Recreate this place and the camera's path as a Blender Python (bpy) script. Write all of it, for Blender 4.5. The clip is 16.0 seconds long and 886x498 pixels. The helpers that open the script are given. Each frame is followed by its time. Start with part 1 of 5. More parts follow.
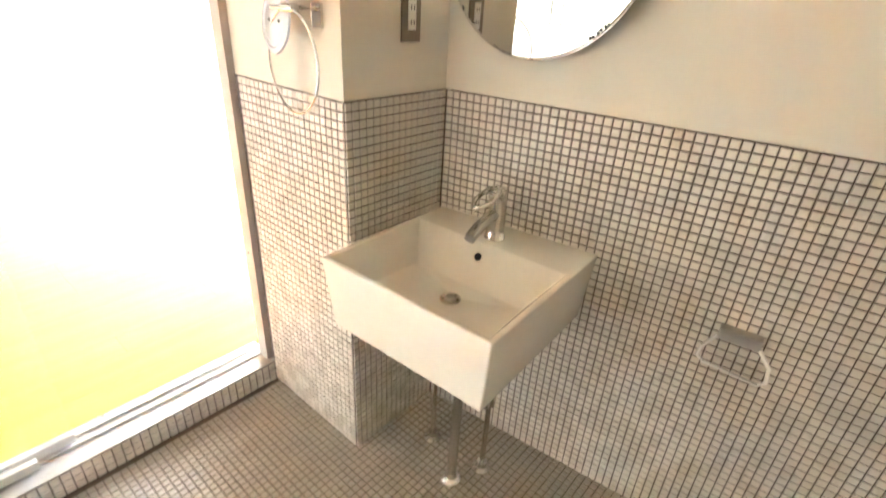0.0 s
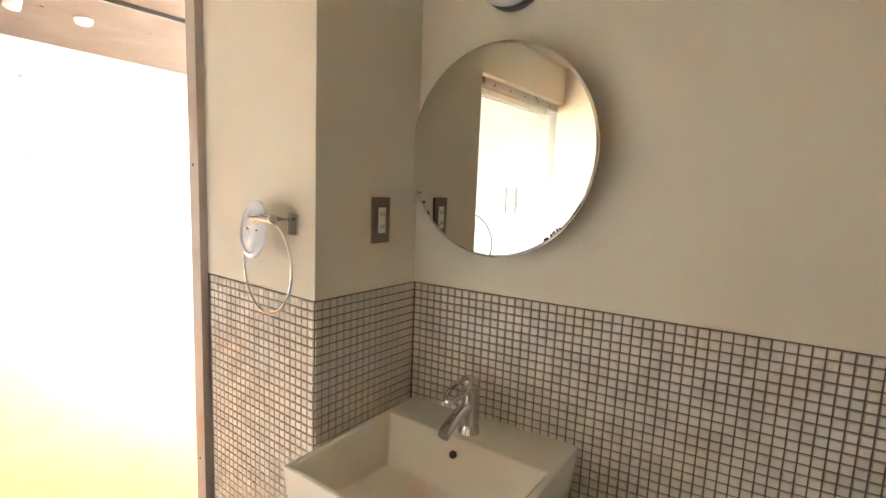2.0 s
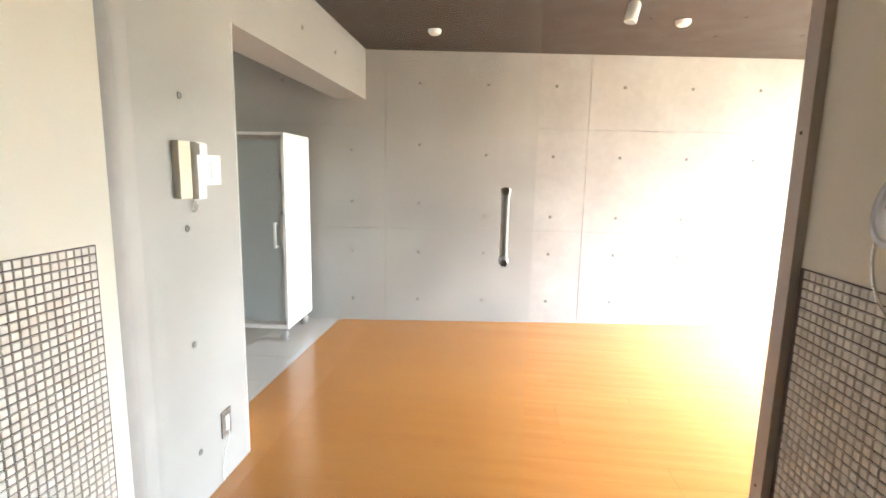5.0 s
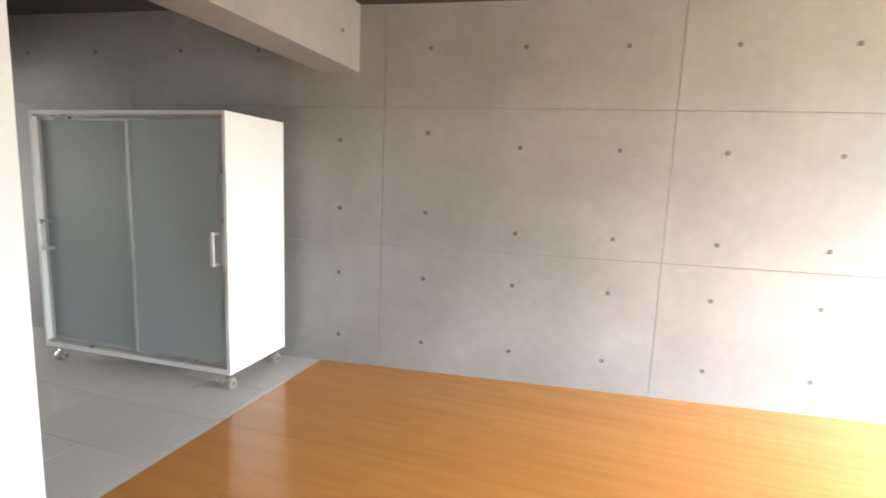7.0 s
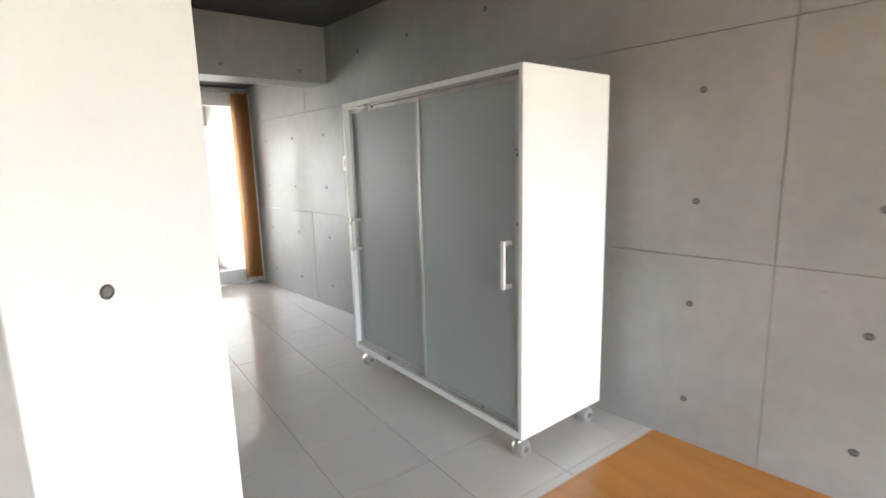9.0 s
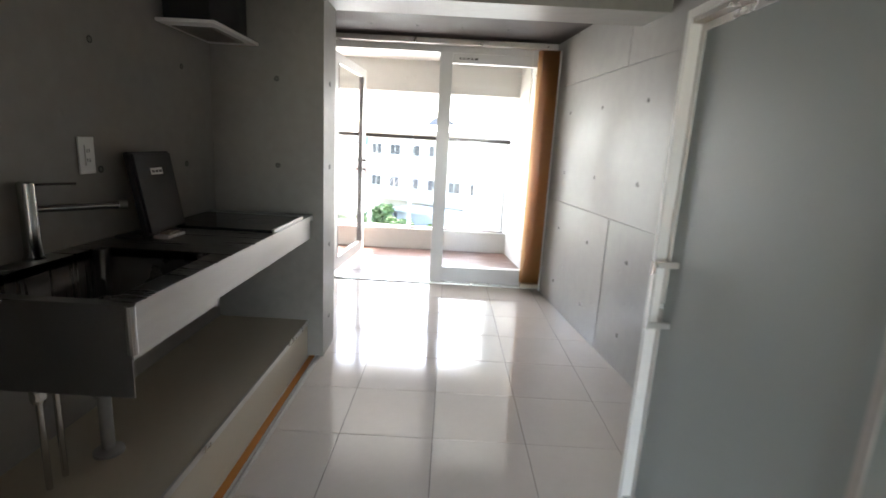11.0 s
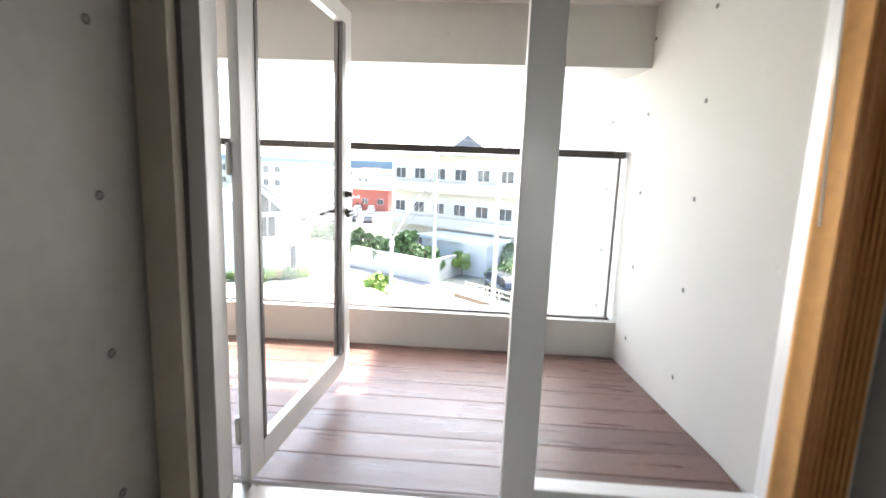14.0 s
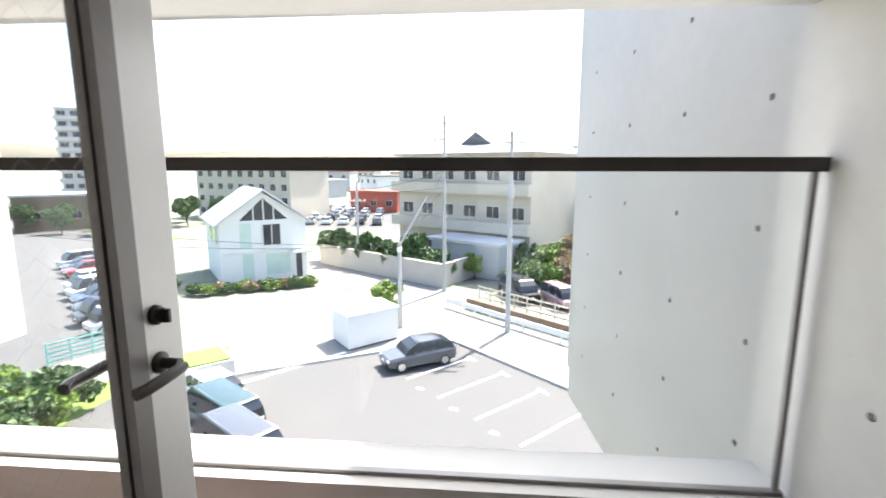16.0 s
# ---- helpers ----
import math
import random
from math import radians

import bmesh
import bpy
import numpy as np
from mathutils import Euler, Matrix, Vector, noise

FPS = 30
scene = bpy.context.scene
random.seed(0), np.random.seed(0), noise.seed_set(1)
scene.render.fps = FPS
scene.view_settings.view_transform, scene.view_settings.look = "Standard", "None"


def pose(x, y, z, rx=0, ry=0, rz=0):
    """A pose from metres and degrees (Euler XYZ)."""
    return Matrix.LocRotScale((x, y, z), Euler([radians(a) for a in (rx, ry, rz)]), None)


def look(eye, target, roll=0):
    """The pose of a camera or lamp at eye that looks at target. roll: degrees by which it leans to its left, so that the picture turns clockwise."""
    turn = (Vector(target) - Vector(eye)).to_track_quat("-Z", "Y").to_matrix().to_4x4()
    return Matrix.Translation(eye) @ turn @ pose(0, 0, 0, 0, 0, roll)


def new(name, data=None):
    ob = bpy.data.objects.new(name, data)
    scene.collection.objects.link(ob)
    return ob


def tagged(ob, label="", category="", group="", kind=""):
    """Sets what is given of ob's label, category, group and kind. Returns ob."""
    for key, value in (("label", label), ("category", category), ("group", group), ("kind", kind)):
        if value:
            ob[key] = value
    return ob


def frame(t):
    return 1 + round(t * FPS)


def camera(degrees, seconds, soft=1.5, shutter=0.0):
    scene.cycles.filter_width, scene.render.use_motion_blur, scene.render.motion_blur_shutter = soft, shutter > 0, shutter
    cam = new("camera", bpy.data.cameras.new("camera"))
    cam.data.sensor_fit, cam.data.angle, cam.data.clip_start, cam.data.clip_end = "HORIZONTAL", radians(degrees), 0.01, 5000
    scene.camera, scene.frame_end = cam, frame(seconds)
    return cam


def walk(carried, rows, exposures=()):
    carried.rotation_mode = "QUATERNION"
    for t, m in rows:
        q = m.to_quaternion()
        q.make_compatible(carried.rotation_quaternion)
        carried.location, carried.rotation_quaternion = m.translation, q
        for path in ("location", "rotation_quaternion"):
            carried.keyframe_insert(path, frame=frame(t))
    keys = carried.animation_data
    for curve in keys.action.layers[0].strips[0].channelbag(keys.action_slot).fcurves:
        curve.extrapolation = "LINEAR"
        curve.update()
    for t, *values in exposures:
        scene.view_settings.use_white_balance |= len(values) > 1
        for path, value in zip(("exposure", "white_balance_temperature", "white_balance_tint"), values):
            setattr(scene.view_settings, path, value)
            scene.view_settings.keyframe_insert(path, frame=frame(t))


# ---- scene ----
def aim(x, y, z, pitch, roll, yaw):
    return pose(x, y, z, 90 + pitch, 0, yaw) @ pose(0, 0, 0, 0, 0, roll)


cam = camera(84.4, 16.0, soft=1.6, shutter=0.35)
PATH = [
    (0, 1.414, -4.531, 1.406, -27.27, 3.47, -50.48),
    (0.5, 1.415, -4.527, 1.441, -18.31, 2.61, -51.86),
    (1, 1.411, -4.522, 1.474, -10.72, 2.73, -52.67),
    (1.5, 1.409, -4.519, 1.476, -7.11, 2.59, -53.02),
    (2, 1.418, -4.516, 1.468, -7.44, 2.35, -53.32),
    (2.5, 1.421, -4.511, 1.467, -8.11, 2.43, -53.51),
    (3, 1.424, -4.508, 1.467, -8.36, 2.10, -52.57),
    (3.5, 1.381, -4.456, 1.467, -8.73, 1.29, -44.01),
    (4, 1.365, -4.418, 1.450, -7.98, 1.56, -22.14),
    (4.5, 1.394, -4.340, 1.418, -8.92, 0.44, -2.44),
    (4.7, 1.392, -4.362, 1.402, -8.92, 0.91, 2.12),
    (6.8, 1.833, -3.095, 1.310, -7.73, 2.00, 13.87),
    (7, 1.819, -2.983, 1.319, -7.98, 2.28, 17.30),
    (7.5, 1.765, -2.747, 1.318, -8.99, 0.98, 29.31),
    (8, 1.682, -2.471, 1.313, -9.36, 3.19, 43.45),
    (8.2, 1.622, -2.396, 1.307, -9.66, 1.58, 45.92),
    (10.3, 0.230, -1.460, 1.275, -9.88, 1.90, 74.63),
    (10.5, 0.114, -1.391, 1.272, -9.95, 2.23, 79.46),
    (11, -0.191, -1.389, 1.262, -11.94, 3.16, 90.30),
    (11.5, -0.567, -1.496, 1.275, -11.50, 2.42, 93.26),
    (12, -1.022, -1.570, 1.262, -12.10, 3.48, 93.55),
    (12.5, -1.500, -1.677, 1.279, -10.67, 1.44, 89.94),
    (13, -2.007, -1.717, 1.266, -10.22, 1.83, 90.38),
    (13.5, -2.539, -1.702, 1.241, -9.6, 2.57, 91.14),
    (14, -3.107, -1.660, 1.216, -9.42, 2.16, 93.44),
    (14.5, -3.6, -1.745, 1.237, -7.55, 1.95, 93.93),
    (15, -4.086, -1.706, 1.277, -6.96, 1.27, 92.61),
    (15.5, -4.502, -1.704, 1.328, -7.75, 1.96, 90.45),
    (16, -4.940, -1.731, 1.342, -9.65, 0.05, 94.77),
]
walk(cam, [(r[0], aim(*r[1:])) for r in PATH],
     exposures=[(0.0, 7.5), (0.8, 6.85), (3.2, 6.45), (4.0, 5.4), (4.7, 5.25), (6.8, 4.5), (8.2, 4.75), (10.3, 3.9), (11.5, 4.3), (12.5, 4.15), (13.5, 3.6), (14.0, 3.3), (15.0, 2.4), (16.0, 2.0)])

# ---- world and lights ----
world = bpy.data.worlds.new("world")
scene.world = world
world.use_nodes = True
wn = world.node_tree.nodes
sky = wn.new("ShaderNodeTexSky")
sky.sky_type, sky.sun_disc = "NISHITA", False
sky.sun_elevation, sky.sun_rotation = radians(58), radians(-60)
sky.dust_density = 3.0
wn["Background"].inputs[1].default_value = 0.15
world.node_tree.links.new(sky.outputs[0], wn["Background"].inputs[0])
sun = new("sun", bpy.data.lights.new("sun", "SUN"))
sun.data.energy, sun.data.angle, sun.data.color = 4.5, radians(1.0), (1, 0.95, 0.88)
sun.matrix_world = look((0, 0, 0), (0.46, -0.27, -0.85))


def window_light(name, eye, target, w, h, power, colour):
    ob = new(name, bpy.data.lights.new(name, "AREA"))
    ob.data.shape, ob.data.size, ob.data.size_y = "RECTANGLE", w, h
    ob.data.energy, ob.data.color = power, colour
    ob.matrix_world = look(eye, target)
    return ob


east = window_light("window_daylight", (5.12, -1.1, 1.05), (3.1, -1.1, -1.9), 2.9, 1.5, 15, (0.975, 0.99, 0.985))
east.data.spread = radians(130)
window_light("balcony_daylight", (-4.79, -1.55, 1.1), (0, -1.55, 0.75), 1.8, 1.8, 0.5, (1.0, 0.985, 0.97))
window_light("balcony_opening_daylight", (-6.8, -2.6, 1.05), (0, -2.3, 0.9), 3.6, 1.6, 8, (1.0, 0.985, 0.97))

# ---- materials ----


def material(name, colour, rough=0.6, metal=0.0, second=None, scale=6.0, fine=60.0, bump=0.15, spread=0.5, rough_var=0.1, coat=0.0, stretch=(1, 1, 1), pits=0.0, rnd=0.0):
    """Two scales of colour variation, a grain and a fine relief."""
    m = bpy.data.materials.new(name)
    m.use_nodes = True
    nt = m.node_tree
    n, l = nt.nodes, nt.links
    bs = n["Principled BSDF"]
    tc = n.new("ShaderNodeTexCoord")
    mp = n.new("ShaderNodeMapping")
    mp.inputs["Scale"].default_value = stretch
    l.new(tc.outputs["Object"], mp.inputs[0])
    big = n.new("ShaderNodeTexNoise")
    big.inputs["Scale"].default_value, big.inputs["Detail"].default_value = scale, 6
    l.new(mp.outputs[0], big.inputs["Vector"])
    small = n.new("ShaderNodeTexNoise")
    small.inputs["Scale"].default_value, small.inputs["Detail"].default_value = fine, 4
    l.new(mp.outputs[0], small.inputs["Vector"])
    ramp = n.new("ShaderNodeValToRGB")
    ramp.color_ramp.elements[0].position, ramp.color_ramp.elements[1].position = 0.5 - spread / 2, 0.5 + spread / 2
    s = second or tuple(c * 0.8 for c in colour)
    ramp.color_ramp.elements[0].color, ramp.color_ramp.elements[1].color = (*s, 1), (*colour, 1)
    mix = n.new("ShaderNodeMath")
    mix.operation = "MULTIPLY_ADD"
    mix.inputs[1].default_value, mix.inputs[2].default_value = 0.3, -0.15
    l.new(small.outputs[0], mix.inputs[0])
    add = n.new("ShaderNodeMath")
    l.new(big.outputs[0], add.inputs[0])
    l.new(mix.outputs[0], add.inputs[1])
    last = add
    if rnd:
        oi = n.new("ShaderNodeObjectInfo")
        ra = n.new("ShaderNodeMath")
        ra.operation = "MULTIPLY_ADD"
        ra.inputs[1].default_value, ra.inputs[2].default_value = rnd, -rnd / 2
        l.new(oi.outputs["Random"], ra.inputs[0])
        ad2 = n.new("ShaderNodeMath")
        l.new(add.outputs[0], ad2.inputs[0])
        l.new(ra.outputs[0], ad2.inputs[1])
        last = ad2
    l.new(last.outputs[0], ramp.inputs[0])
    l.new(ramp.outputs[0], bs.inputs["Base Color"])
    rr = n.new("ShaderNodeMapRange")
    rr.inputs["From Min"].default_value, rr.inputs["From Max"].default_value = 0.3, 0.7
    rr.inputs["To Min"].default_value, rr.inputs["To Max"].default_value = max(0.02, rough - rough_var), min(1, rough + rough_var)
    l.new(big.outputs[0], rr.inputs[0])
    l.new(rr.outputs[0], bs.inputs["Roughness"])
    bs.inputs["Metallic"].default_value = metal
    bs.inputs["Coat Weight"].default_value = coat
    bs.inputs["Coat Roughness"].default_value = 0.12
    if bump:
        bp = n.new("ShaderNodeBump")
        bp.inputs["Strength"].default_value, bp.inputs["Distance"].default_value = bump, 0.004
        l.new(small.outputs[0], bp.inputs["Height"])
        l.new(bp.outputs[0], bs.inputs["Normal"])
        if pits:
            vo = n.new("ShaderNodeTexVoronoi")
            vo.inputs["Scale"].default_value = pits
            l.new(tc.outputs["Object"], vo.inputs["Vector"])
            pr = n.new("ShaderNodeMapRange")
            pr.inputs["From Min"].default_value, pr.inputs["From Max"].default_value = 0.03, 0.09
            l.new(vo.outputs["Distance"], pr.inputs[0])
            b2 = n.new("ShaderNodeBump")
            b2.inputs["Strength"].default_value, b2.inputs["Distance"].default_value = 0.6, 0.003
            l.new(pr.outputs[0], b2.inputs["Height"])
            l.new(bp.outputs[0], b2.inputs["Normal"])
            l.new(b2.outputs[0], bs.inputs["Normal"])
    return m


def glass(name, tint=(1, 1, 1)):
    """Thin pane: clear, with a mirror gloss that grows towards grazing views."""
    m = bpy.data.materials.new(name)
    m.use_nodes = True
    n, l = m.node_tree.nodes, m.node_tree.links
    tr, gl, mx, lw = n.new("ShaderNodeBsdfTransparent"), n.new("ShaderNodeBsdfGlossy"), n.new("ShaderNodeMixShader"), n.new("ShaderNodeLayerWeight")
    tr.inputs[0].default_value = (*tint, 1)
    gl.inputs["Roughness"].default_value = 0.0
    lw.inputs[0].default_value = 0.5
    pw, ma = n.new("ShaderNodeMath"), n.new("ShaderNodeMath")
    pw.operation, ma.operation = "POWER", "MULTIPLY_ADD"
    pw.inputs[1].default_value, ma.inputs[1].default_value, ma.inputs[2].default_value = 5.0, 0.5, 0.022
    l.new(lw.outputs["Facing"], pw.inputs[0])
    l.new(pw.outputs[0], ma.inputs[0])
    l.new(ma.outputs[0], mx.inputs[0])
    l.new(tr.outputs[0], mx.inputs[1])
    l.new(gl.outputs[0], mx.inputs[2])
    l.new(mx.outputs[0], n["Material Output"].inputs["Surface"])
    return m


CONCRETE = material("concrete", (0.372, 0.355, 0.332), 0.47, second=(0.25, 0.24, 0.226), scale=1.6, fine=14, bump=0.12, spread=0.55, rough_var=0.13, pits=7)
# the same concrete, its colour darkened for the shade in the kitchen and passage
CONCRETE_SHADE = material("concrete_shaded", (0.3, 0.282, 0.256), 0.5, second=(0.2, 0.189, 0.173), scale=1.3, fine=18, bump=0.1, rough_var=0.15, pits=6)
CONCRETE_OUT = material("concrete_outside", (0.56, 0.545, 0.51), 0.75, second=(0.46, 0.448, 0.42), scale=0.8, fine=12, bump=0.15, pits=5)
JOINT = material("joint_shadow_gap", (0.3, 0.29, 0.27), 0.8, scale=5)
PLUG = material("tie_plug", (0.06, 0.057, 0.054), 0.7, scale=40)
PLUG_CORE = material("tie_plug_core", (0.17, 0.162, 0.15), 0.6, scale=40)
PLASTER = material("plaster", (0.74, 0.7, 0.605), 0.85, second=(0.7, 0.66, 0.57), scale=2, fine=120, bump=0.12)
WHITE_PAINT = material("white_paint", (0.8, 0.8, 0.78), 0.5, second=(0.74, 0.74, 0.72), scale=2, fine=80, bump=0.05)
CEILING = material("dark_ceiling_board", (0.055, 0.043, 0.038), 0.7, second=(0.034, 0.027, 0.024), scale=4, fine=200, bump=0.4)
CEIL_BALCONY = material("balcony_ceiling", (0.7, 0.69, 0.66), 0.8, second=(0.6, 0.59, 0.56), scale=2)
MOSAIC = material("mosaic_glaze", (0.7, 0.655, 0.59), 0.28, second=(0.62, 0.58, 0.52), scale=14, fine=60, bump=0.04)
MOSAIC_FLOOR = material("mosaic_floor_glaze", (0.43, 0.385, 0.32), 0.4, second=(0.36, 0.32, 0.27), scale=14, fine=60, bump=0.05)
GROUT = material("dark_grout", (0.12, 0.09, 0.085), 0.9, scale=20)
GROUT_FLOOR = material("floor_grout", (0.16, 0.125, 0.1), 0.9, scale=20)
PORCELAIN = material("porcelain_floor_tile", (0.6, 0.54, 0.48), 0.09, second=(0.54, 0.485, 0.43), scale=3, fine=30, bump=0.006, rough_var=0.04, rnd=0.25)
TILE_GROUT = material("tile_grout", (0.2, 0.18, 0.16), 0.9, scale=20)
WOOD = material("maple_board", (0.5, 0.21, 0.05), 0.2, second=(0.42, 0.165, 0.032), scale=2.2, fine=26, bump=0.015, stretch=(0.5, 7, 1), rough_var=0.05, rnd=0.16)
DECK = material("deck_hardwood", (0.145, 0.078, 0.062), 0.34, second=(0.085, 0.043, 0.035), scale=3, fine=40, bump=0.3, stretch=(9, 0.7, 1), rnd=0.35)
CERAMIC = material("sanitary_ceramic", (0.86, 0.83, 0.75), 0.12, second=(0.78, 0.745, 0.66), scale=2, bump=0, rough_var=0.02)
CHROME = material("chrome", (0.75, 0.74, 0.72), 0.12, 1.0, scale=8, bump=0, rough_var=0.04)
STEEL = material("brushed_steel", (0.42, 0.405, 0.39), 0.34, 1.0, second=(0.35, 0.34, 0.325), scale=3, fine=160, bump=0.0, stretch=(1, 1, 5), rough_var=0.025)
ALU = material("aluminium", (0.6, 0.58, 0.55), 0.35, 0.8, scale=9, bump=0.02)
FRAME = material("painted_aluminium_frame", (0.66, 0.65, 0.64), 0.4, 0.2, second=(0.6, 0.59, 0.58), scale=3, bump=0.02)
FRAME_DARK = material("door_edge_grey", (0.2, 0.185, 0.18), 0.4, 0.3, scale=4, bump=0.02)
JAMB = material("door_jamb_paint", (0.5, 0.43, 0.38), 0.45, second=(0.45, 0.385, 0.34), scale=4)
BLACK_GLASS = material("black_hob_glass", (0.012, 0.012, 0.013), 0.08, scale=3, bump=0)
BLACK = material("black_plastic", (0.02, 0.02, 0.022), 0.45, scale=8, fine=200, bump=0.1)
DARK_STEEL = material("dark_handrail_steel", (0.05, 0.042, 0.038), 0.4, 0.5, scale=8, bump=0.03)
WHITE_PLASTIC = material("white_plastic", (0.8, 0.79, 0.76), 0.35, second=(0.76, 0.75, 0.72), scale=6, bump=0)
IVORY = material("ivory_plastic", (0.7, 0.63, 0.48), 0.4, scale=6, bump=0)
LAMINATE = material("cream_laminate", (0.5, 0.44, 0.35), 0.5, second=(0.45, 0.395, 0.31), scale=3)
FROST = material("frosted_panel", (0.33, 0.365, 0.36), 0.42, second=(0.31, 0.345, 0.34), scale=1.2, bump=0.0, rough_var=0.02)
CURTAIN = material("orange_vertical_blind", (0.72, 0.38, 0.13), 0.85, second=(0.62, 0.31, 0.1), scale=30, fine=300, bump=0.2)
RUBBER = material("grey_rubber", (0.12, 0.12, 0.12), 0.6, scale=20)
CLEAR = glass("clear_glass", (0.985, 0.99, 0.987))
CLEAR_BALCONY = glass("balcony_glass", (0.98, 0.99, 0.985))
MIRROR = material("mirror_silver", (0.86, 0.86, 0.83), 0.01, 1.0, second=(0.86, 0.86, 0.83), scale=1, bump=0, rough_var=0.0)
LAMP_WHITE = material("opal_lamp_shade", (0.8, 0.79, 0.76), 0.25, scale=3, bump=0)

# ---- builders ----


def part(name, bm, mat, parent=None, label=""):
    me = bpy.data.meshes.new(name)
    bm.to_mesh(me)
    bm.free()
    me.materials.append(mat)
    ob = new(name, me)
    if parent is not None:
        ob.parent = parent
    if label:
        ob["label"] = label
    return ob


def share(name, me, parent, m):
    ob = new(name, me)
    ob.parent = parent
    ob.matrix_local = m
    return ob


def thing(name, label, category, at=(0, 0, 0), rz=0, group="", kind=""):
    ob = new(name)
    ob.empty_display_size = 0.1
    ob.matrix_world = pose(*at, 0, 0, rz)
    return tagged(ob, label, category, group, kind)


def box(bm, x0, x1, y0, y1, z0, z1, bev=0.0, m=None):
    vs = [bm.verts.new((x, y, z)) for x in (x0, x1) for y in (y0, y1) for z in (z0, z1)]
    fs = [bm.faces.new([vs[i] for i in q]) for q in ((0, 1, 3, 2), (4, 6, 7, 5), (0, 4, 5, 1), (2, 3, 7, 6), (0, 2, 6, 4), (1, 5, 7, 3))]
    made = vs
    if bev:
        es = list({e for f in fs for e in f.edges})
        r = bmesh.ops.bevel(bm, geom=es, offset=bev, segments=2, profile=0.7, affect="EDGES")
        made = list({v for f in r["faces"] for v in f.verts} | {v for v in vs if v.is_valid})
    if m is not None:
        bmesh.ops.transform(bm, matrix=m, verts=made)
    return made


def boxed(*a, **k):
    bm = bmesh.new()
    box(bm, *a, **k)
    return bm


def rod(bm, p0, p1, r, seg=16, r2=None):
    d = Vector(p1) - Vector(p0)
    m = Matrix.Translation((Vector(p0) + Vector(p1)) / 2) @ d.to_track_quat("Z", "Y").to_matrix().to_4x4()
    bmesh.ops.create_cone(bm, cap_ends=True, segments=seg, radius1=r, radius2=r if r2 is None else r2, depth=d.length, matrix=m)


def rodded(p0, p1, r, seg=16, r2=None):
    bm = bmesh.new()
    rod(bm, p0, p1, r, seg, r2)
    return bm


def prism(pts, z0, z1):
    bm = bmesh.new()
    lo, hi = [bm.verts.new((x, y, z0)) for x, y in pts], [bm.verts.new((x, y, z1)) for x, y in pts]
    bm.faces.new(lo[::-1])
    bm.faces.new(hi)
    for i in range(len(pts)):
        j = (i + 1) % len(pts)
        bm.faces.new((lo[i], lo[j], hi[j], hi[i]))
    bmesh.ops.recalc_face_normals(bm, faces=bm.faces)
    return bm


def tube(pts, r, seg=10, closed=False):
    """A round bar along a line of points."""
    bm = bmesh.new()
    n = len(pts)
    rings = []
    for i, p in enumerate(pts):
        a = Vector(pts[(i - 1) % n] if closed or i else pts[0])
        b = Vector(pts[(i + 1) % n] if closed or i < n - 1 else pts[-1])
        q = (b - a).to_track_quat("Z", "Y")
        rings.append([bm.verts.new(Vector(p) + q @ Vector((r * math.cos(2 * math.pi * k / seg), r * math.sin(2 * math.pi * k / seg), 0))) for k in range(seg)])
    for i in range(n if closed else n - 1):
        r0, r1 = rings[i], rings[(i + 1) % n]
        off = min(range(seg), key=lambda o: (r0[0].co - r1[o].co).length)
        for k in range(seg):
            bm.faces.new((r0[k], r0[(k + 1) % seg], r1[(k + 1 + off) % seg], r1[(k + off) % seg]))
    if not closed:
        bm.faces.new(rings[0][::-1])
        bm.faces.new(rings[-1])
    bmesh.ops.recalc_face_normals(bm, faces=bm.faces)
    return bm


def smooth(ob, angle=40):
    for p in ob.data.polygons:
        p.use_smooth = True
    ob.data.set_sharp_from_angle(angle=radians(angle))
    return ob


def structure(name, bm, mat, label, category="wall"):
    return tagged(part(name, bm, mat), label, category, kind="structure")


def plug_mesh():
    """A tie hole: raised rim, sunk dish and a core."""
    bm = bmesh.new()
    prof = [(0.0135, 0.0), (0.0128, 0.0018), (0.0105, 0.0021), (0.0088, 0.0008), (0.0, 0.0006)]
    seg = 14
    rings = [[bm.verts.new((r * math.cos(2 * math.pi * k / seg), r * math.sin(2 * math.pi * k / seg), z)) for k in range(seg)] for r, z in prof[:-1]]
    for a, b in zip(rings, rings[1:]):
        for k in range(seg):
            bm.faces.new((a[k], a[(k + 1) % seg], b[(k + 1) % seg], b[k]))
    bm.faces.new(rings[-1]).material_index = 1
    me = bpy.data.meshes.new("tie_hole")
    bm.to_mesh(me)
    bm.free()
    me.materials.append(PLUG)
    me.materials.append(PLUG_CORE)
    return me


PLUG_MESH = plug_mesh()


def tie_hole(parent, at, normal, r=1.0):
    m = Matrix.Translation(Vector(at) + Vector(normal) * 0.0005) @ Vector(normal).to_track_quat("Z", "Y").to_matrix().to_4x4() @ Matrix.Diagonal((r, r, 1, 1))
    return share("tie_hole", PLUG_MESH, parent, m)


# ---- large structure ----
W0, W1 = -4.62, 5.2          # west glazing line, east window line
SY = -2.68                   # south wall of kitchen and passage


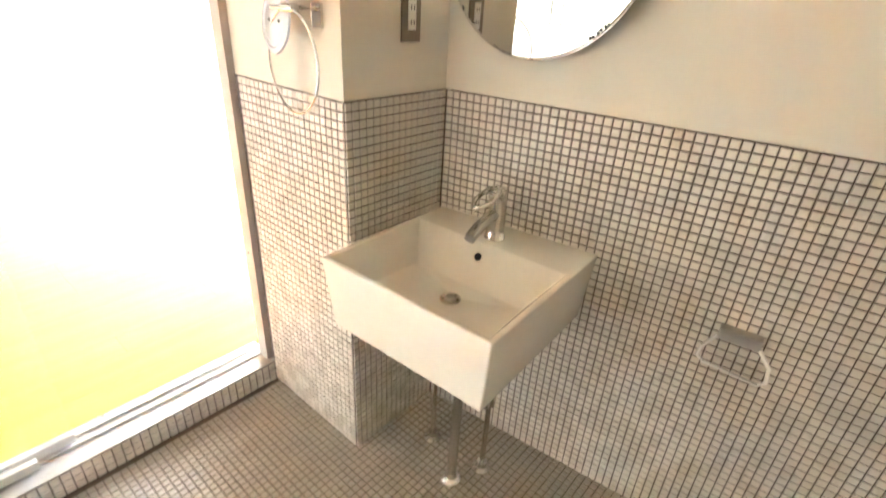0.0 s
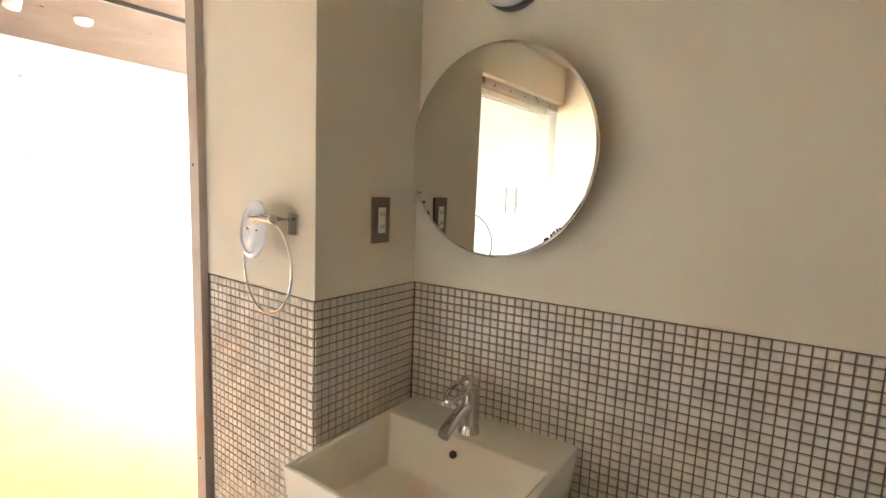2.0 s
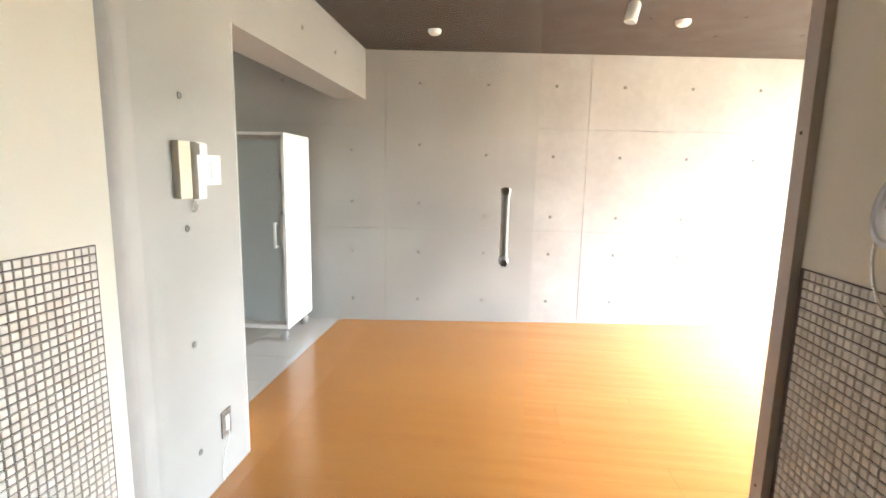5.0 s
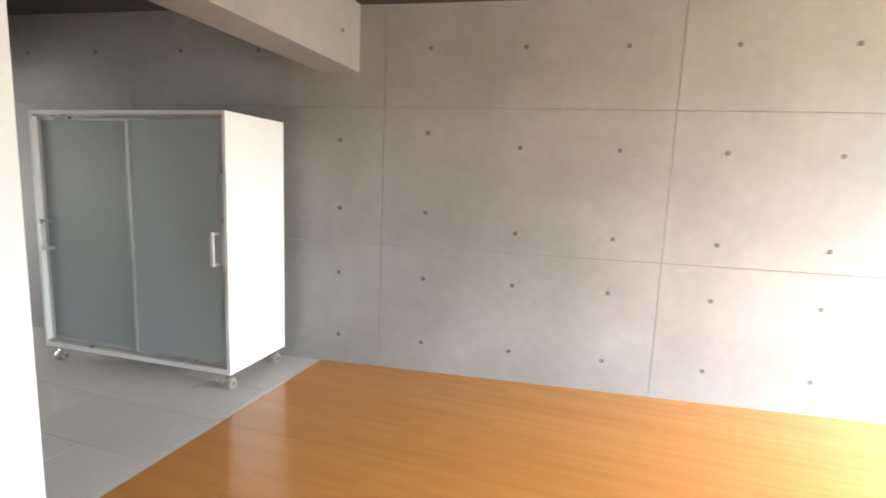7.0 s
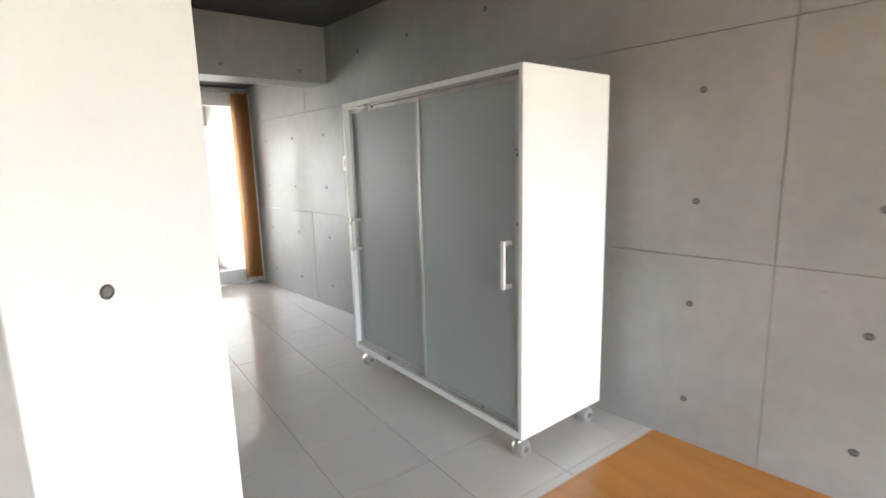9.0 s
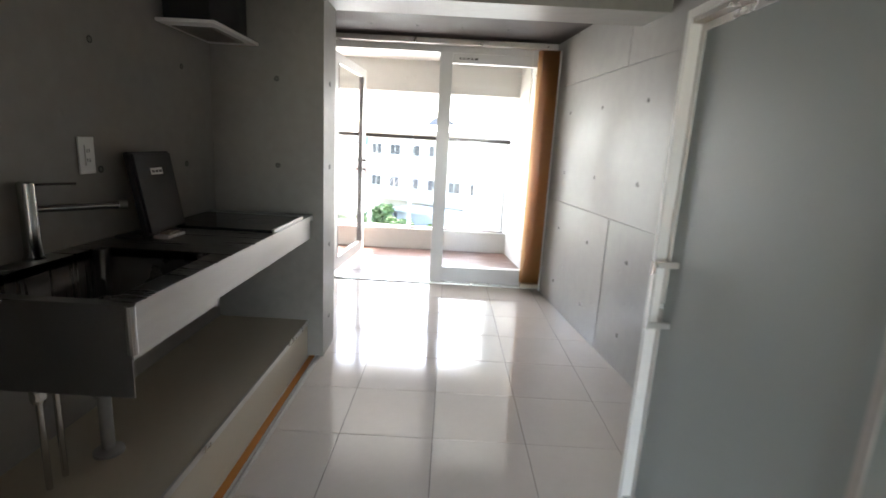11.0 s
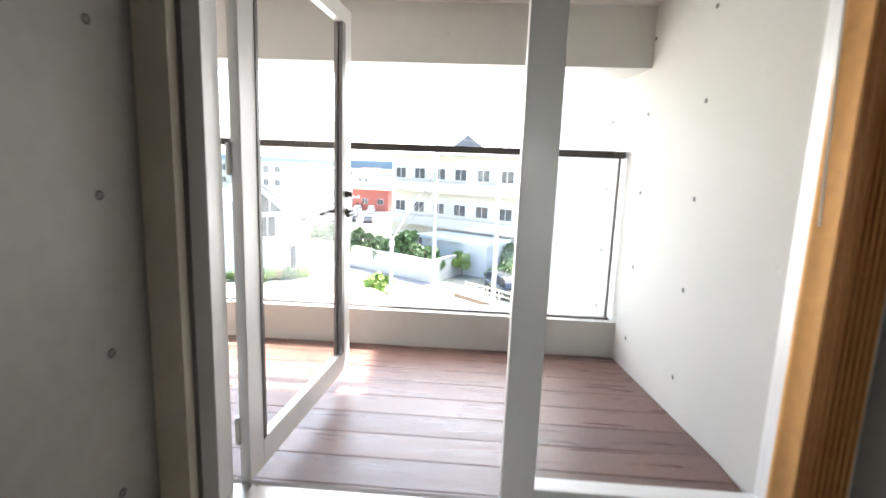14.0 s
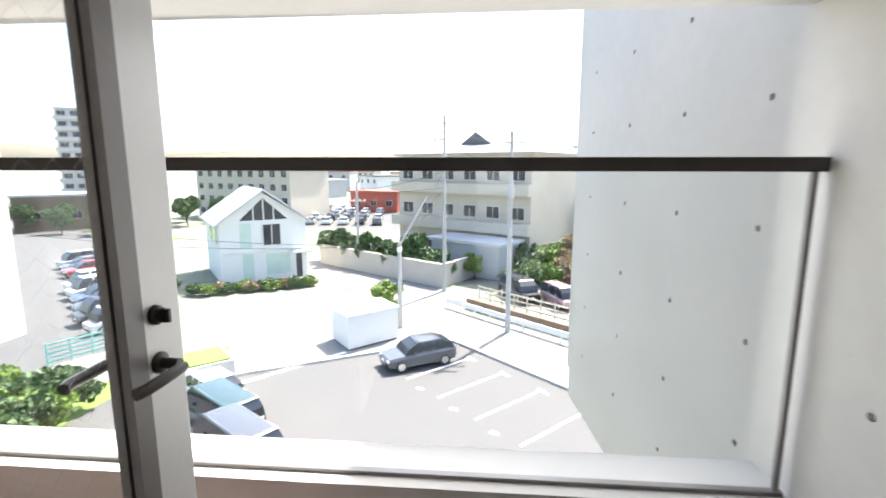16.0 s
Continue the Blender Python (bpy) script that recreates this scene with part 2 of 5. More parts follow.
# long concrete wall, slightly skew to the rest
A = pose(0, 0, 0, 0, 0, 6.5)
wall_a = structure("wall_north", boxed(-4.75, 5.35, 0.012, 0.25, -0.2, 2.7), JOINT, "long grey fair-faced concrete wall with tie holes")
wall_a.matrix_world = A
joints = [-4.75, -3.28, -1.48, 0.435, 2.235, 4.035, 5.35]
levels = [-0.1, 0.868, 1.78, 2.7]
for i in range(6):
    for j in range(3):
        bm = boxed(joints[i] + 0.0015, joints[i + 1] - 0.0015, 0.0 + 0.002 * ((i + j) % 2), 0.016, levels[j] + 0.0015, levels[j + 1] - 0.0015)
        part("panel", bm, CONCRETE, wall_a)
for s in (-4.18, -3.58, -2.98, -2.38, -1.78, -1.07, -0.47, 0.13, 0.735, 1.335, 1.935, 2.535, 3.135, 3.735, 4.335):
    rows = (0.207, 0.654, 0.998, 1.541, 2.148) if s > 1 else ((0.207, 0.654, 1.101, 1.62, 2.148) if s > 0.5 else (0.207, 0.655, 1.106, 1.562, 2.148))
    for z in rows:
        if z > 2 and -0.1 < s < 0.5:
            continue
        tie_hole(wall_a, (s, 0.0, z), (0, -1, 0))

# floors
structure("floor_room", boxed(0.0, W1, -2.9, 0.7, -0.2, -0.02), TILE_GROUT, "subfloor under the wooden boards", "floor")
floor_tile = structure("floor_corridor", boxed(-4.78, 0.0, -2.8, 0.02, -0.2, -0.004), TILE_GROUT, "glossy beige porcelain tile floor with thin joints", "floor")
floor_wood = structure("floor_boards", boxed(0.0, W1, -2.81, 0.7, -0.0199, -0.016), TILE_GROUT, "warm orange-brown lacquered wooden board floor", "floor")
structure("floor_bath", boxed(0.2, 3.1, -6.1, -2.9, -0.3, -0.1035), GROUT_FLOOR, "bathroom floor bed under small beige mosaic", "floor")

# wall beside the bathroom door with its splayed end
pier = structure("wall_pier", prism([(0.26, -2.95), (0.26, -2.2), (0.0, -1.86), (-0.02, -1.86), (-0.02, -2.95)], -0.1, 2.45), CONCRETE, "grey concrete wall beside the bathroom door")
# thin white skin: the bright light on this concrete end is put into its colour
structure("wall_pier_end", prism([(0.262, -2.196), (0.0035, -1.856), (0.0005, -1.858), (0.2585, -2.1985)], 0.0, 1.998), WHITE_PAINT, "splayed concrete wall end, whitened for the strong light on it")
d = Vector((-0.26, 0.34, 0)).normalized()
nrm = Vector((0.34, 0.26, 0)).normalized()
tie_hole(pier, Vector((0.163, -2.073, 1.085)) + nrm * 0.006, nrm)
for z in (0.232, 0.69, 1.15, 1.638):
    tie_hole(pier, (0.26, -2.585, z), (1, 0, 0))
structure("wall_bath_west", boxed(0.0, 0.26, -6.0, -2.95, -0.2, 2.45), PLASTER, "pale plaster bathroom wall above mosaic")
structure("wall_hall_south", prism([(0.0, -1.86), (-0.5, -1.852), (-0.5, -2.78), (-0.02, -2.78)], -0.1, 2.45), CONCRETE_SHADE, "concrete wall between pier and kitchen recess")
structure("beam_room", boxed(0.0, 0.257, -2.199, 0.035, 2.0, 2.45), CONCRETE, "grey concrete ceiling beam with tie holes", "beam")
beam = bpy.data.objects["beam_room"]
for y in (-0.2, -0.8, -1.4, -2.0):
    tie_hole(beam, (0.26, y, 2.2), (1, 0, 0))
    tie_hole(beam, (0.0, y, 2.2), (-1, 0, 0))
structure("beam_kitchen", boxed(-3.15, -2.85, -2.7, -0.2, 1.975, 2.45), CONCRETE_SHADE, "grey concrete beam over the kitchen passage", "beam")
for y in (-2.35, -1.75, -1.15, -0.55):
    tie_hole(bpy.data.objects["beam_kitchen"], (-2.85, y, 2.06), (1, 0, 0))
structure("ceiling_room", boxed(0.26, W1, -2.95, 0.75, 2.42, 2.5), CEILING, "dark brown board ceiling", "ceiling")
structure("ceiling_hall", boxed(-2.85, 0.0, -2.8, 0.05, 2.42, 2.5), CEILING, "dark board ceiling", "ceiling")
ceil_p = structure("ceiling_passage", boxed(-4.66, -3.15, -2.75, -0.2, 2.15, 2.5), CEILING, "dark perforated board ceiling", "ceiling")
structure("ceiling_bath", boxed(0.2, 3.2, -6.0, -2.9, 2.36, 2.5), PLASTER, "pale bathroom ceiling", "ceiling")
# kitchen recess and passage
structure("wall_kitchen_back", boxed(-4.75, -0.6, -2.95, SY, -0.2, 2.45), CONCRETE_SHADE, "grey concrete wall behind the kitchen counter")
wing = structure("wall_wing", boxed(-3.15, -2.885, SY, -2.08, -0.1, 2.15), CONCRETE_SHADE, "grey concrete wing wall beside the counter")
for z in (0.21, 0.655, 1.108, 1.56):
    tie_hole(wing, (-2.885, -2.33, z), (1, 0, 0))
    tie_hole(wing, (-3.02, -2.08, z), (0, 1, 0))
kb = bpy.data.objects["wall_kitchen_back"]
for x in (-0.85, -1.4, -2.0, -2.6, -3.55, -4.38):
    for z in (0.21, 0.655, 1.108, 1.56):
        tie_hole(kb, (x, SY, z), (0, 1, 0))
# bathroom
structure("wall_bath_east", boxed(2.629, 2.85, -6.0, -2.8, -0.2, 2.45), PLASTER, "pale plaster wall above mosaic tiles")
SKEW = pose(2.625, -3.505, 0) @ pose(0, 0, 0, 0, 0, 6.5) @ pose(-2.625, 3.505, 0)
bpy.data.objects["wall_bath_east"].matrix_world = SKEW
structure("wall_bath_pillar", boxed(2.226, 2.66, -3.501, -2.955, -0.2, 2.45), PLASTER, "pale plaster pillar above mosaic tiles")
structure("wall_bath_south", boxed(0.2, 3.3, -6.2, -6.0, -0.2, 2.45), PLASTER, "pale plaster wall")
structure("wall_room_south", boxed(2.2262, W1 + 0.2, -2.955, -2.9, -0.1, 2.45), PLASTER, "plaster wall of the room beside the bathroom")
structure("door_header", boxed(0.26, 2.226, -3.0, -2.83, 2.1, 2.42), PLASTER, "plaster lintel over the bathroom door", "wall")
# east wall with its big window
structure("wall_east_low", boxed(W1, W1 + 0.2, -2.81, 0.7, -0.2, 0.12), CONCRETE, "low wall under the big window")
structure("wall_east_high", boxed(W1, W1 + 0.2, -2.81, 0.7, 2.34, 2.5), CONCRETE, "concrete strip over the big window")
# roof slab keeps out daylight
structure("roof_slab", boxed(-6.75, W1 + 0.3, -6.3, 0.9, 2.5, 2.8), CONCRETE_OUT, "concrete roof slab", "roof")

# ---- bathroom things ----
def lathe(prof, seg=24):
    """A turned shape about z from (radius, height) pairs."""
    bm = bmesh.new()
    rings = [[bm.verts.new((r * math.cos(2 * math.pi * k / seg), r * math.sin(2 * math.pi * k / seg), z)) for k in range(seg)] for r, z in prof]
    for a, b in zip(rings, rings[1:]):
        for k in range(seg):
            bm.faces.new((a[k], a[(k + 1) % seg], b[(k + 1) % seg], b[k]))
    bm.faces.new(rings[0][::-1])
    bm.faces.new(rings[-1])
    bmesh.ops.recalc_face_normals(bm, faces=bm.faces)
    return bm


def loft(bm, rings):
    vr = [[bm.verts.new(p) for p in r] for r in rings]
    n = len(rings[0])
    for a, b in zip(vr, vr[1:]):
        for k in range(n):
            bm.faces.new((a[k], a[(k + 1) % n], b[(k + 1) % n], b[k]))
    bm.faces.new(vr[0][::-1])
    bm.faces.new(vr[-1])
    bmesh.ops.recalc_face_normals(bm, faces=bm.faces)
    return bm


def moved(bm, m):
    bmesh.ops.transform(bm, matrix=m, verts=bm.verts)
    return bm


def washbasin():
    b = thing("washbasin", "cream white square ceramic washbasin hung on mosaic wall", "washbasin")
    bm = bmesh.new()
    x0, x1, y0, y1, z0, z1 = 2.1, 2.665, -4.072, -3.513, 0.535, 0.76
    xs, ys = [x0, x0 + 0.016, 2.49, x1], [y0, y0 + 0.016, y1 - 0.016, y1]
    g = [[bm.verts.new((x, y, z1)) for y in ys] for x in xs]
    for i in range(3):
        for j in range(3):
            if not (i == 1 and j == 1):
                bm.faces.new((g[i][j], g[i + 1][j], g[i + 1][j + 1], g[i][j + 1]))
    ring_t = [g[1][1], g[2][1], g[2][2], g[1][2]]
    dx, dy = 2.33, -3.79
    mid = [bm.verts.new(p) for p in ((x0 + 0.05, y0 + 0.06, z1 - 0.11), (2.40, y0 + 0.09, z1 - 0.105), (2.40, y1 - 0.09, z1 - 0.105), (x0 + 0.05, y1 - 0.06, z1 - 0.11))]
    low = [bm.verts.new((dx + sx * 0.03, dy + sy * 0.03, z1 - 0.125)) for sx, sy in ((-1, -1), (1, -1), (1, 1), (-1, 1))]
    for a, c in ((ring_t, mid), (mid, low)):
        for k in range(4):
            bm.faces.new((a[k], a[(k + 1) % 4], c[(k + 1) % 4], c[k]))
    bm.faces.new(low)
    bot = [bm.verts.new((x, y, z0)) for x, y in ((x0 + 0.02, y0 + 0.02), (x1, y0 + 0.02), (x1, y1 - 0.02), (x0 + 0.02, y1 - 0.02))]
    top = [g[0][0], g[3][0], g[3][3], g[0][3]]
    edge = [[g[0][0], g[1][0], g[2][0], g[3][0]], [g[3][0], g[3][1], g[3][2], g[3][3]], [g[3][3], g[2][3], g[1][3], g[0][3]], [g[0][3], g[0][2], g[0][1], g[0][0]]]
    for k in range(4):
        bm.faces.new([*edge[k][::-1], bot[k], bot[(k + 1) % 4]])
    bm.faces.new(bot[::-1])
    bmesh.ops.recalc_face_normals(bm, faces=bm.faces)
    es = [e for e in bm.edges if e.calc_face_angle(0) > 0.3]
    bmesh.ops.bevel(bm, geom=es, offset=0.006, segments=3, profile=0.6, affect="EDGES")
    smooth(part("bowl", bm, CERAMIC, b), 50)
    smooth(part("drain", moved(lathe([(0.03, 0.0), (0.031, 0.004), (0.024, 0.006), (0.02, 0.001), (0.012, 0.001)]), pose(dx, dy, z1 - 0.123)), CHROME, b, "chrome drain"))
    part("drain_plug", moved(lathe([(0.016, 0.0), (0.016, 0.008), (0.012, 0.011)]), pose(dx, dy, z1 - 0.122)), STEEL, b)
    part("overflow_hole", moved(lathe([(0.011, 0.0), (0.011, 0.003), (0.0075, 0.0035)], 16), pose(2.457, -3.79, 0.727) @ pose(0, 0, 0, 0, -62, 0)), PLUG, b, "dark overflow hole")
    b.matrix_world = pose(2.625, -3.505, 0) @ pose(0, 0, 0, 0, 0, 2.5) @ pose(-2.625, 3.505, 0)
    return b


washbasin()


def basin_tap():
    f = thing("basin_tap", "chrome single-lever mixer tap on the washbasin", "tap", (2.555, -3.79, 0.759))
    f.matrix_world = f.matrix_world @ Matrix.Diagonal((1.25, 1.25, 1.25, 1))
    rings = []
    for z, dx, rx, ry in ((0.0, 0, 0.0255, 0.0255), (0.004, 0, 0.0255, 0.0255), (0.006, 0, 0.0235, 0.0235), (0.03, 0.001, 0.0215, 0.0215), (0.07, 0.002, 0.021, 0.021), (0.1, -0.001, 0.0225, 0.0215), (0.118, -0.006, 0.023, 0.021), (0.129, -0.011, 0.018, 0.017), (0.134, -0.014, 0.009, 0.009)):
        rings.append([(dx + rx * math.cos(k * math.pi / 12), ry * math.sin(k * math.pi / 12), z) for k in range(24)])
    smooth(part("body", loft(bmesh.new(), rings), CHROME, f), 50)
    smooth(part("spout", tube([(-0.006, 0, 0.066), (-0.04, 0.0, 0.06), (-0.075, 0.0, 0.046), (-0.098, 0.0, 0.032)], 0.0145, 16), CHROME, f), 50)
    part("aerator", rodded((-0.093, 0.0, 0.036), (-0.104, 0.0, 0.027), 0.0125), STEEL, f)
    lv = smooth(part("lever", tube([(-0.03 + 0.04 * math.cos(a) - 0.02, 0.019 * math.sin(a), 0.118 - 0.014 * math.cos(a) * -1) for a in [k * math.pi / 14 for k in range(28)]], 0.0055, 8, True), CHROME, f, "open loop lever"))
    smooth(part("lever_cap", moved(lathe([(0.0225, 0.0), (0.0225, 0.006), (0.016, 0.012), (0.006, 0.014)], 24), pose(-0.006, 0, 0.119) @ pose(0, 0, 0, 0, -14, 0)), CHROME, lv))
    return f


basin_tap()


def basin_pipes():
    p = thing("basin_pipes", "chrome drain and supply pipes under the washbasin", "pipes", (0, 0, -0.1))
    def flange(x, y):
        smooth(part("flange", moved(lathe([(0.034, 0), (0.034, 0.006), (0.028, 0.012), (0.02, 0.016), (0.018, 0.034)]), pose(x, y, 0.0)), CHROME, p))
    smooth(part("drain_pipe", rodded((2.36, -3.85, 0.0), (2.36, -3.85, 0.645), 0.0165, 18), CHROME, p))
    flange(2.36, -3.85)
    for x, y in ((2.45, -3.68), (2.47, -3.9)):
        smooth(part("supply_pipe", rodded((x, y, 0.0), (x, y, 0.64), 0.009, 14), CHROME, p))
        flange(x, y)
        v = part("stop_valve", moved(lathe([(0.012, 0), (0.02, 0.01), (0.021, 0.04), (0.014, 0.055), (0.012, 0.08)], 16), pose(x, y, 0.3)), CHROME, p)
        smooth(v)
        part("valve_handle", moved(lathe([(0.016, 0), (0.02, 0.012), (0.02, 0.02), (0.01, 0.026)], 12), pose(x, y, 0.335) @ pose(0, 0, 0, 0, -90, 0) @ pose(0, 0, 0.018)), CHROME, v)
    return p


basin_pipes()


def round_mirror():
    m = thing("round_mirror", "round frameless wall mirror with thin bright edge", "mirror", (2.616, -3.79, 1.566), 0.5)
    R = pose(0, 0, 0, 0, -90, 0)
    part("glass", moved(lathe([(0.295, 0.0), (0.295, 0.003), (0.29, 0.006)], 96), R), MIRROR, m)
    part("edge", moved(lathe([(0.2975, -0.004), (0.2975, 0.0025), (0.294, 0.0035)], 96), R), CHROME, m, "thin bright mirror edge")
    part("backing", moved(lathe([(0.2, -0.045), (0.2, -0.004)], 48), R), FRAME_DARK, m)
    rr = random.Random(2)
    for k in range(16):     # tarnished nibbles along the lower rim
        t = radians(rr.choice((rr.uniform(205, 232), rr.uniform(296, 318))))
        q = rr.uniform(0.284, 0.29)
        part("tarnish", moved(lathe([(rr.uniform(0.002, 0.005), 0.0), (0.002, 0.0004)], 7), pose(-0.0061, -q * math.cos(t), q * math.sin(t)) @ R), PLUG, m, "dark worn silvering")
    return m


round_mirror()


def towel_ring():
    r = thing("towel_ring", "chrome towel ring with clear round dish on arm", "towel ring", (2.222, -3.44, 1.35))
    part("bracket", boxed(-0.008, 0.0, 0.0, 0.04, -0.03, 0.026, 0.003), CHROME, r)
    smooth(part("arm", tube([(-0.008, 0.02, 0.012), (-0.05, 0.02, 0.014), (-0.075, 0.05, 0.014), (-0.08, 0.1, 0.012)], 0.006, 10), CHROME, r))
    part("joint", rodded((-0.072, 0.01, 0.014), (-0.072, 0.055, 0.014), 0.012), CHROME, r)
    ring = part("ring", tube([(-0.075 + 0.012 * math.cos(a), 0.035 + 0.122 * math.cos(a), -0.11 + 0.122 * math.sin(a)) for a in [k * math.pi / 24 for k in range(48)]], 0.0032, 8, True), CHROME, r)
    smooth(ring)
    d = part("dish", moved(lathe([(0.07, 0.0), (0.078, 0.004), (0.077, 0.01), (0.066, 0.013), (0.062, 0.009), (0.052, 0.009), (0.05, 0.0105), (0.01, 0.01)], 40), pose(-0.06, 0.105, -0.02) @ pose(0, 0, 0, 0, -82, -8)), DISH, r, "pale translucent round dish")
    smooth(d)
    for y in (-0.028, 0.028):
        part("dish_screw", moved(lathe([(0.004, 0.0), (0.003, 0.003)], 8), pose(-0.06, 0.105, -0.02) @ pose(0, 0, 0, 0, -82, -8) @ pose(0, y, 0.0105)), PLUG, d)
    return r


DISH = material("pale_acrylic", (0.72, 0.75, 0.82), 0.15, scale=5, bump=0)
towel_ring()


def wall_plate(name, label, at, rz, w, h, plate, insert, holes=2, cat="socket"):
    """Plate in the local xz plane, looking towards -y."""
    t = thing(name, label, cat, at, rz)
    part("plate", boxed(-w / 2, w / 2, -0.007, 0.0, -h / 2, h / 2, 0.003), plate, t)
    ins = part("insert", boxed(-0.014, 0.014, -0.011, -0.006, -h * 0.28, h * 0.28, 0.002), insert, t)
    for k in range(holes):
        z = (k - (holes - 1) / 2) * h * 0.26
        for sx in (-0.0055, 0.0055):
            part("slot", boxed(sx - 0.0014, sx + 0.0014, -0.0116, -0.0105, z - 0.006, z + 0.006), BLACK, ins)
    return t


PLATE_BROWN = material("brown_grey_plate", (0.22, 0.185, 0.16), 0.4, 0.4, scale=9, bump=0.02)
wall_plate("bath_socket", "brown-grey metal socket plate with white insert on plaster", (2.462, -3.501, 1.358), 0, 0.072, 0.135, PLATE_BROWN, WHITE_PLASTIC)


def paper_holder():
    p = thing("paper_holder", "grey paper holder with clear wire loop on mosaic", "paper holder", (2.733, -4.47, 0.665), 6.5)
    part("block", boxed(-0.035, 0.0, -0.05, 0.05, -0.016, 0.016, 0.006), ALU, p)
    smooth(part("loop", tube([(-0.03, 0.05, -0.01), (-0.045, 0.075, -0.045), (-0.05, 0.08, -0.075), (-0.05, 0.06, -0.09), (-0.05, -0.07, -0.1), (-0.05, -0.085, -0.085), (-0.045, -0.08, -0.045), (-0.03, -0.05, -0.012)], 0.0055, 8), WHITE_PLASTIC, p))
    return p


paper_holder()


def wall_lamp():
    w = thing("wall_lamp", "white oval wall lamp with dark base", "wall lamp", (2.66, -3.8, 2.045), 6.5)
    part("base", moved(lathe([(0.095, 0), (0.095, 0.02), (0.088, 0.028)], 32), pose(0, 0, 0, 0, -90, 0)), FRAME_DARK, w)
    smooth(part("shade", moved(lathe([(0.09, 0.03), (0.096, 0.05), (0.092, 0.075), (0.072, 0.096), (0.04, 0.106), (0.01, 0.108)], 32), pose(0, 0, 0, 0, -90, 0)), LAMP_WHITE, w))
    return w


wall_lamp()

# doorway: jamb, sill track, sliding glass
structure("door_jamb", boxed(2.2, 2.226, -2.957, -2.9, 0.0, 2.1), JAMB, "painted beige-grey door jamb", "door frame")
for k in range(9):
    part("screw", moved(lathe([(0.008, 0), (0.006, 0.002)], 10), pose(0.4 + 0.2 * k, -2.95, 2.072) @ pose(0, 0, 0, 90, 0, 0)), PLUG, bpy.data.objects["door_header"])
for z in (0.5, 1.5):
    part("screw", moved(lathe([(0.005, 0), (0.004, 0.002)], 10), pose(2.2, -2.925, z) @ pose(0, 0, 0, 0, -90, 0)), PLUG, bpy.data.objects["door_jamb"])
sill = structure("door_sill", boxed(0.26, 2.2255, -2.98, -2.81, -0.1, -0.006), GROUT, "raised bathroom door sill with metal track", "sill")
part("track_plate", boxed(0.26, 2.2255, -2.984, -2.81, -0.006, 0.0), ALU, sill, "brushed metal sill cover")
for y in (-2.905, -2.86):
    part("track_rib", boxed(0.26, 2.2255, y, y + 0.006, 0.0, 0.008), ALU, sill)
part("track_cap", rodded((0.9, -2.87, 0.018), (1.36, -2.87, 0.018), 0.02, 16), CHROME, sill, "shiny round door shoe")
structure("door_head_track", boxed(0.26, 2.2, -2.95, -2.84, 2.045, 2.1), ALU, "aluminium sliding door head track", "rail")


def glass_leaf(y, x0, x1, handle):
    g = thing("sliding_glass_door", "frameless clear sliding glass door leaf, slid open", "glass door", (0, 0, 0), group="bathroom door leaves")
    pane = part("pane", boxed(x0, x1, y - 0.004, y + 0.004, 0.036, 2.05), CLEAR, g)
    pane.visible_shadow = False
    part("top_clamp", boxed(x0 + 0.1, x1 - 0.1, y - 0.012, y + 0.012, 2.01, 2.044, 0.002), ALU, g)
    part("bottom_shoe", boxed(x0, x1, y - 0.011, y + 0.011, 0.008, 0.04, 0.002), ALU, g)
    if handle:
        hx = x1 - 0.082
        smooth(part("handle", rodded((hx, y + 0.045, 1.125), (hx, y + 0.045, 1.325), 0.0125), WHITE_PLASTIC, g, "white bar handle"))
        for z in (1.12, 1.33):
            smooth(part("handle_post", rodded((hx, y - 0.02, z), (hx, y + 0.05, z), 0.011), ALU, g))
            part("handle_cap", moved(lathe([(0.016, 0), (0.016, 0.012), (0.01, 0.016)], 16), pose(hx, y + 0.045, z - 0.008)), ALU, g)
    return g


glass_leaf(-2.875, 0.3, 1.53, True)
glass_leaf(-2.918, 0.28, 1.42, False)

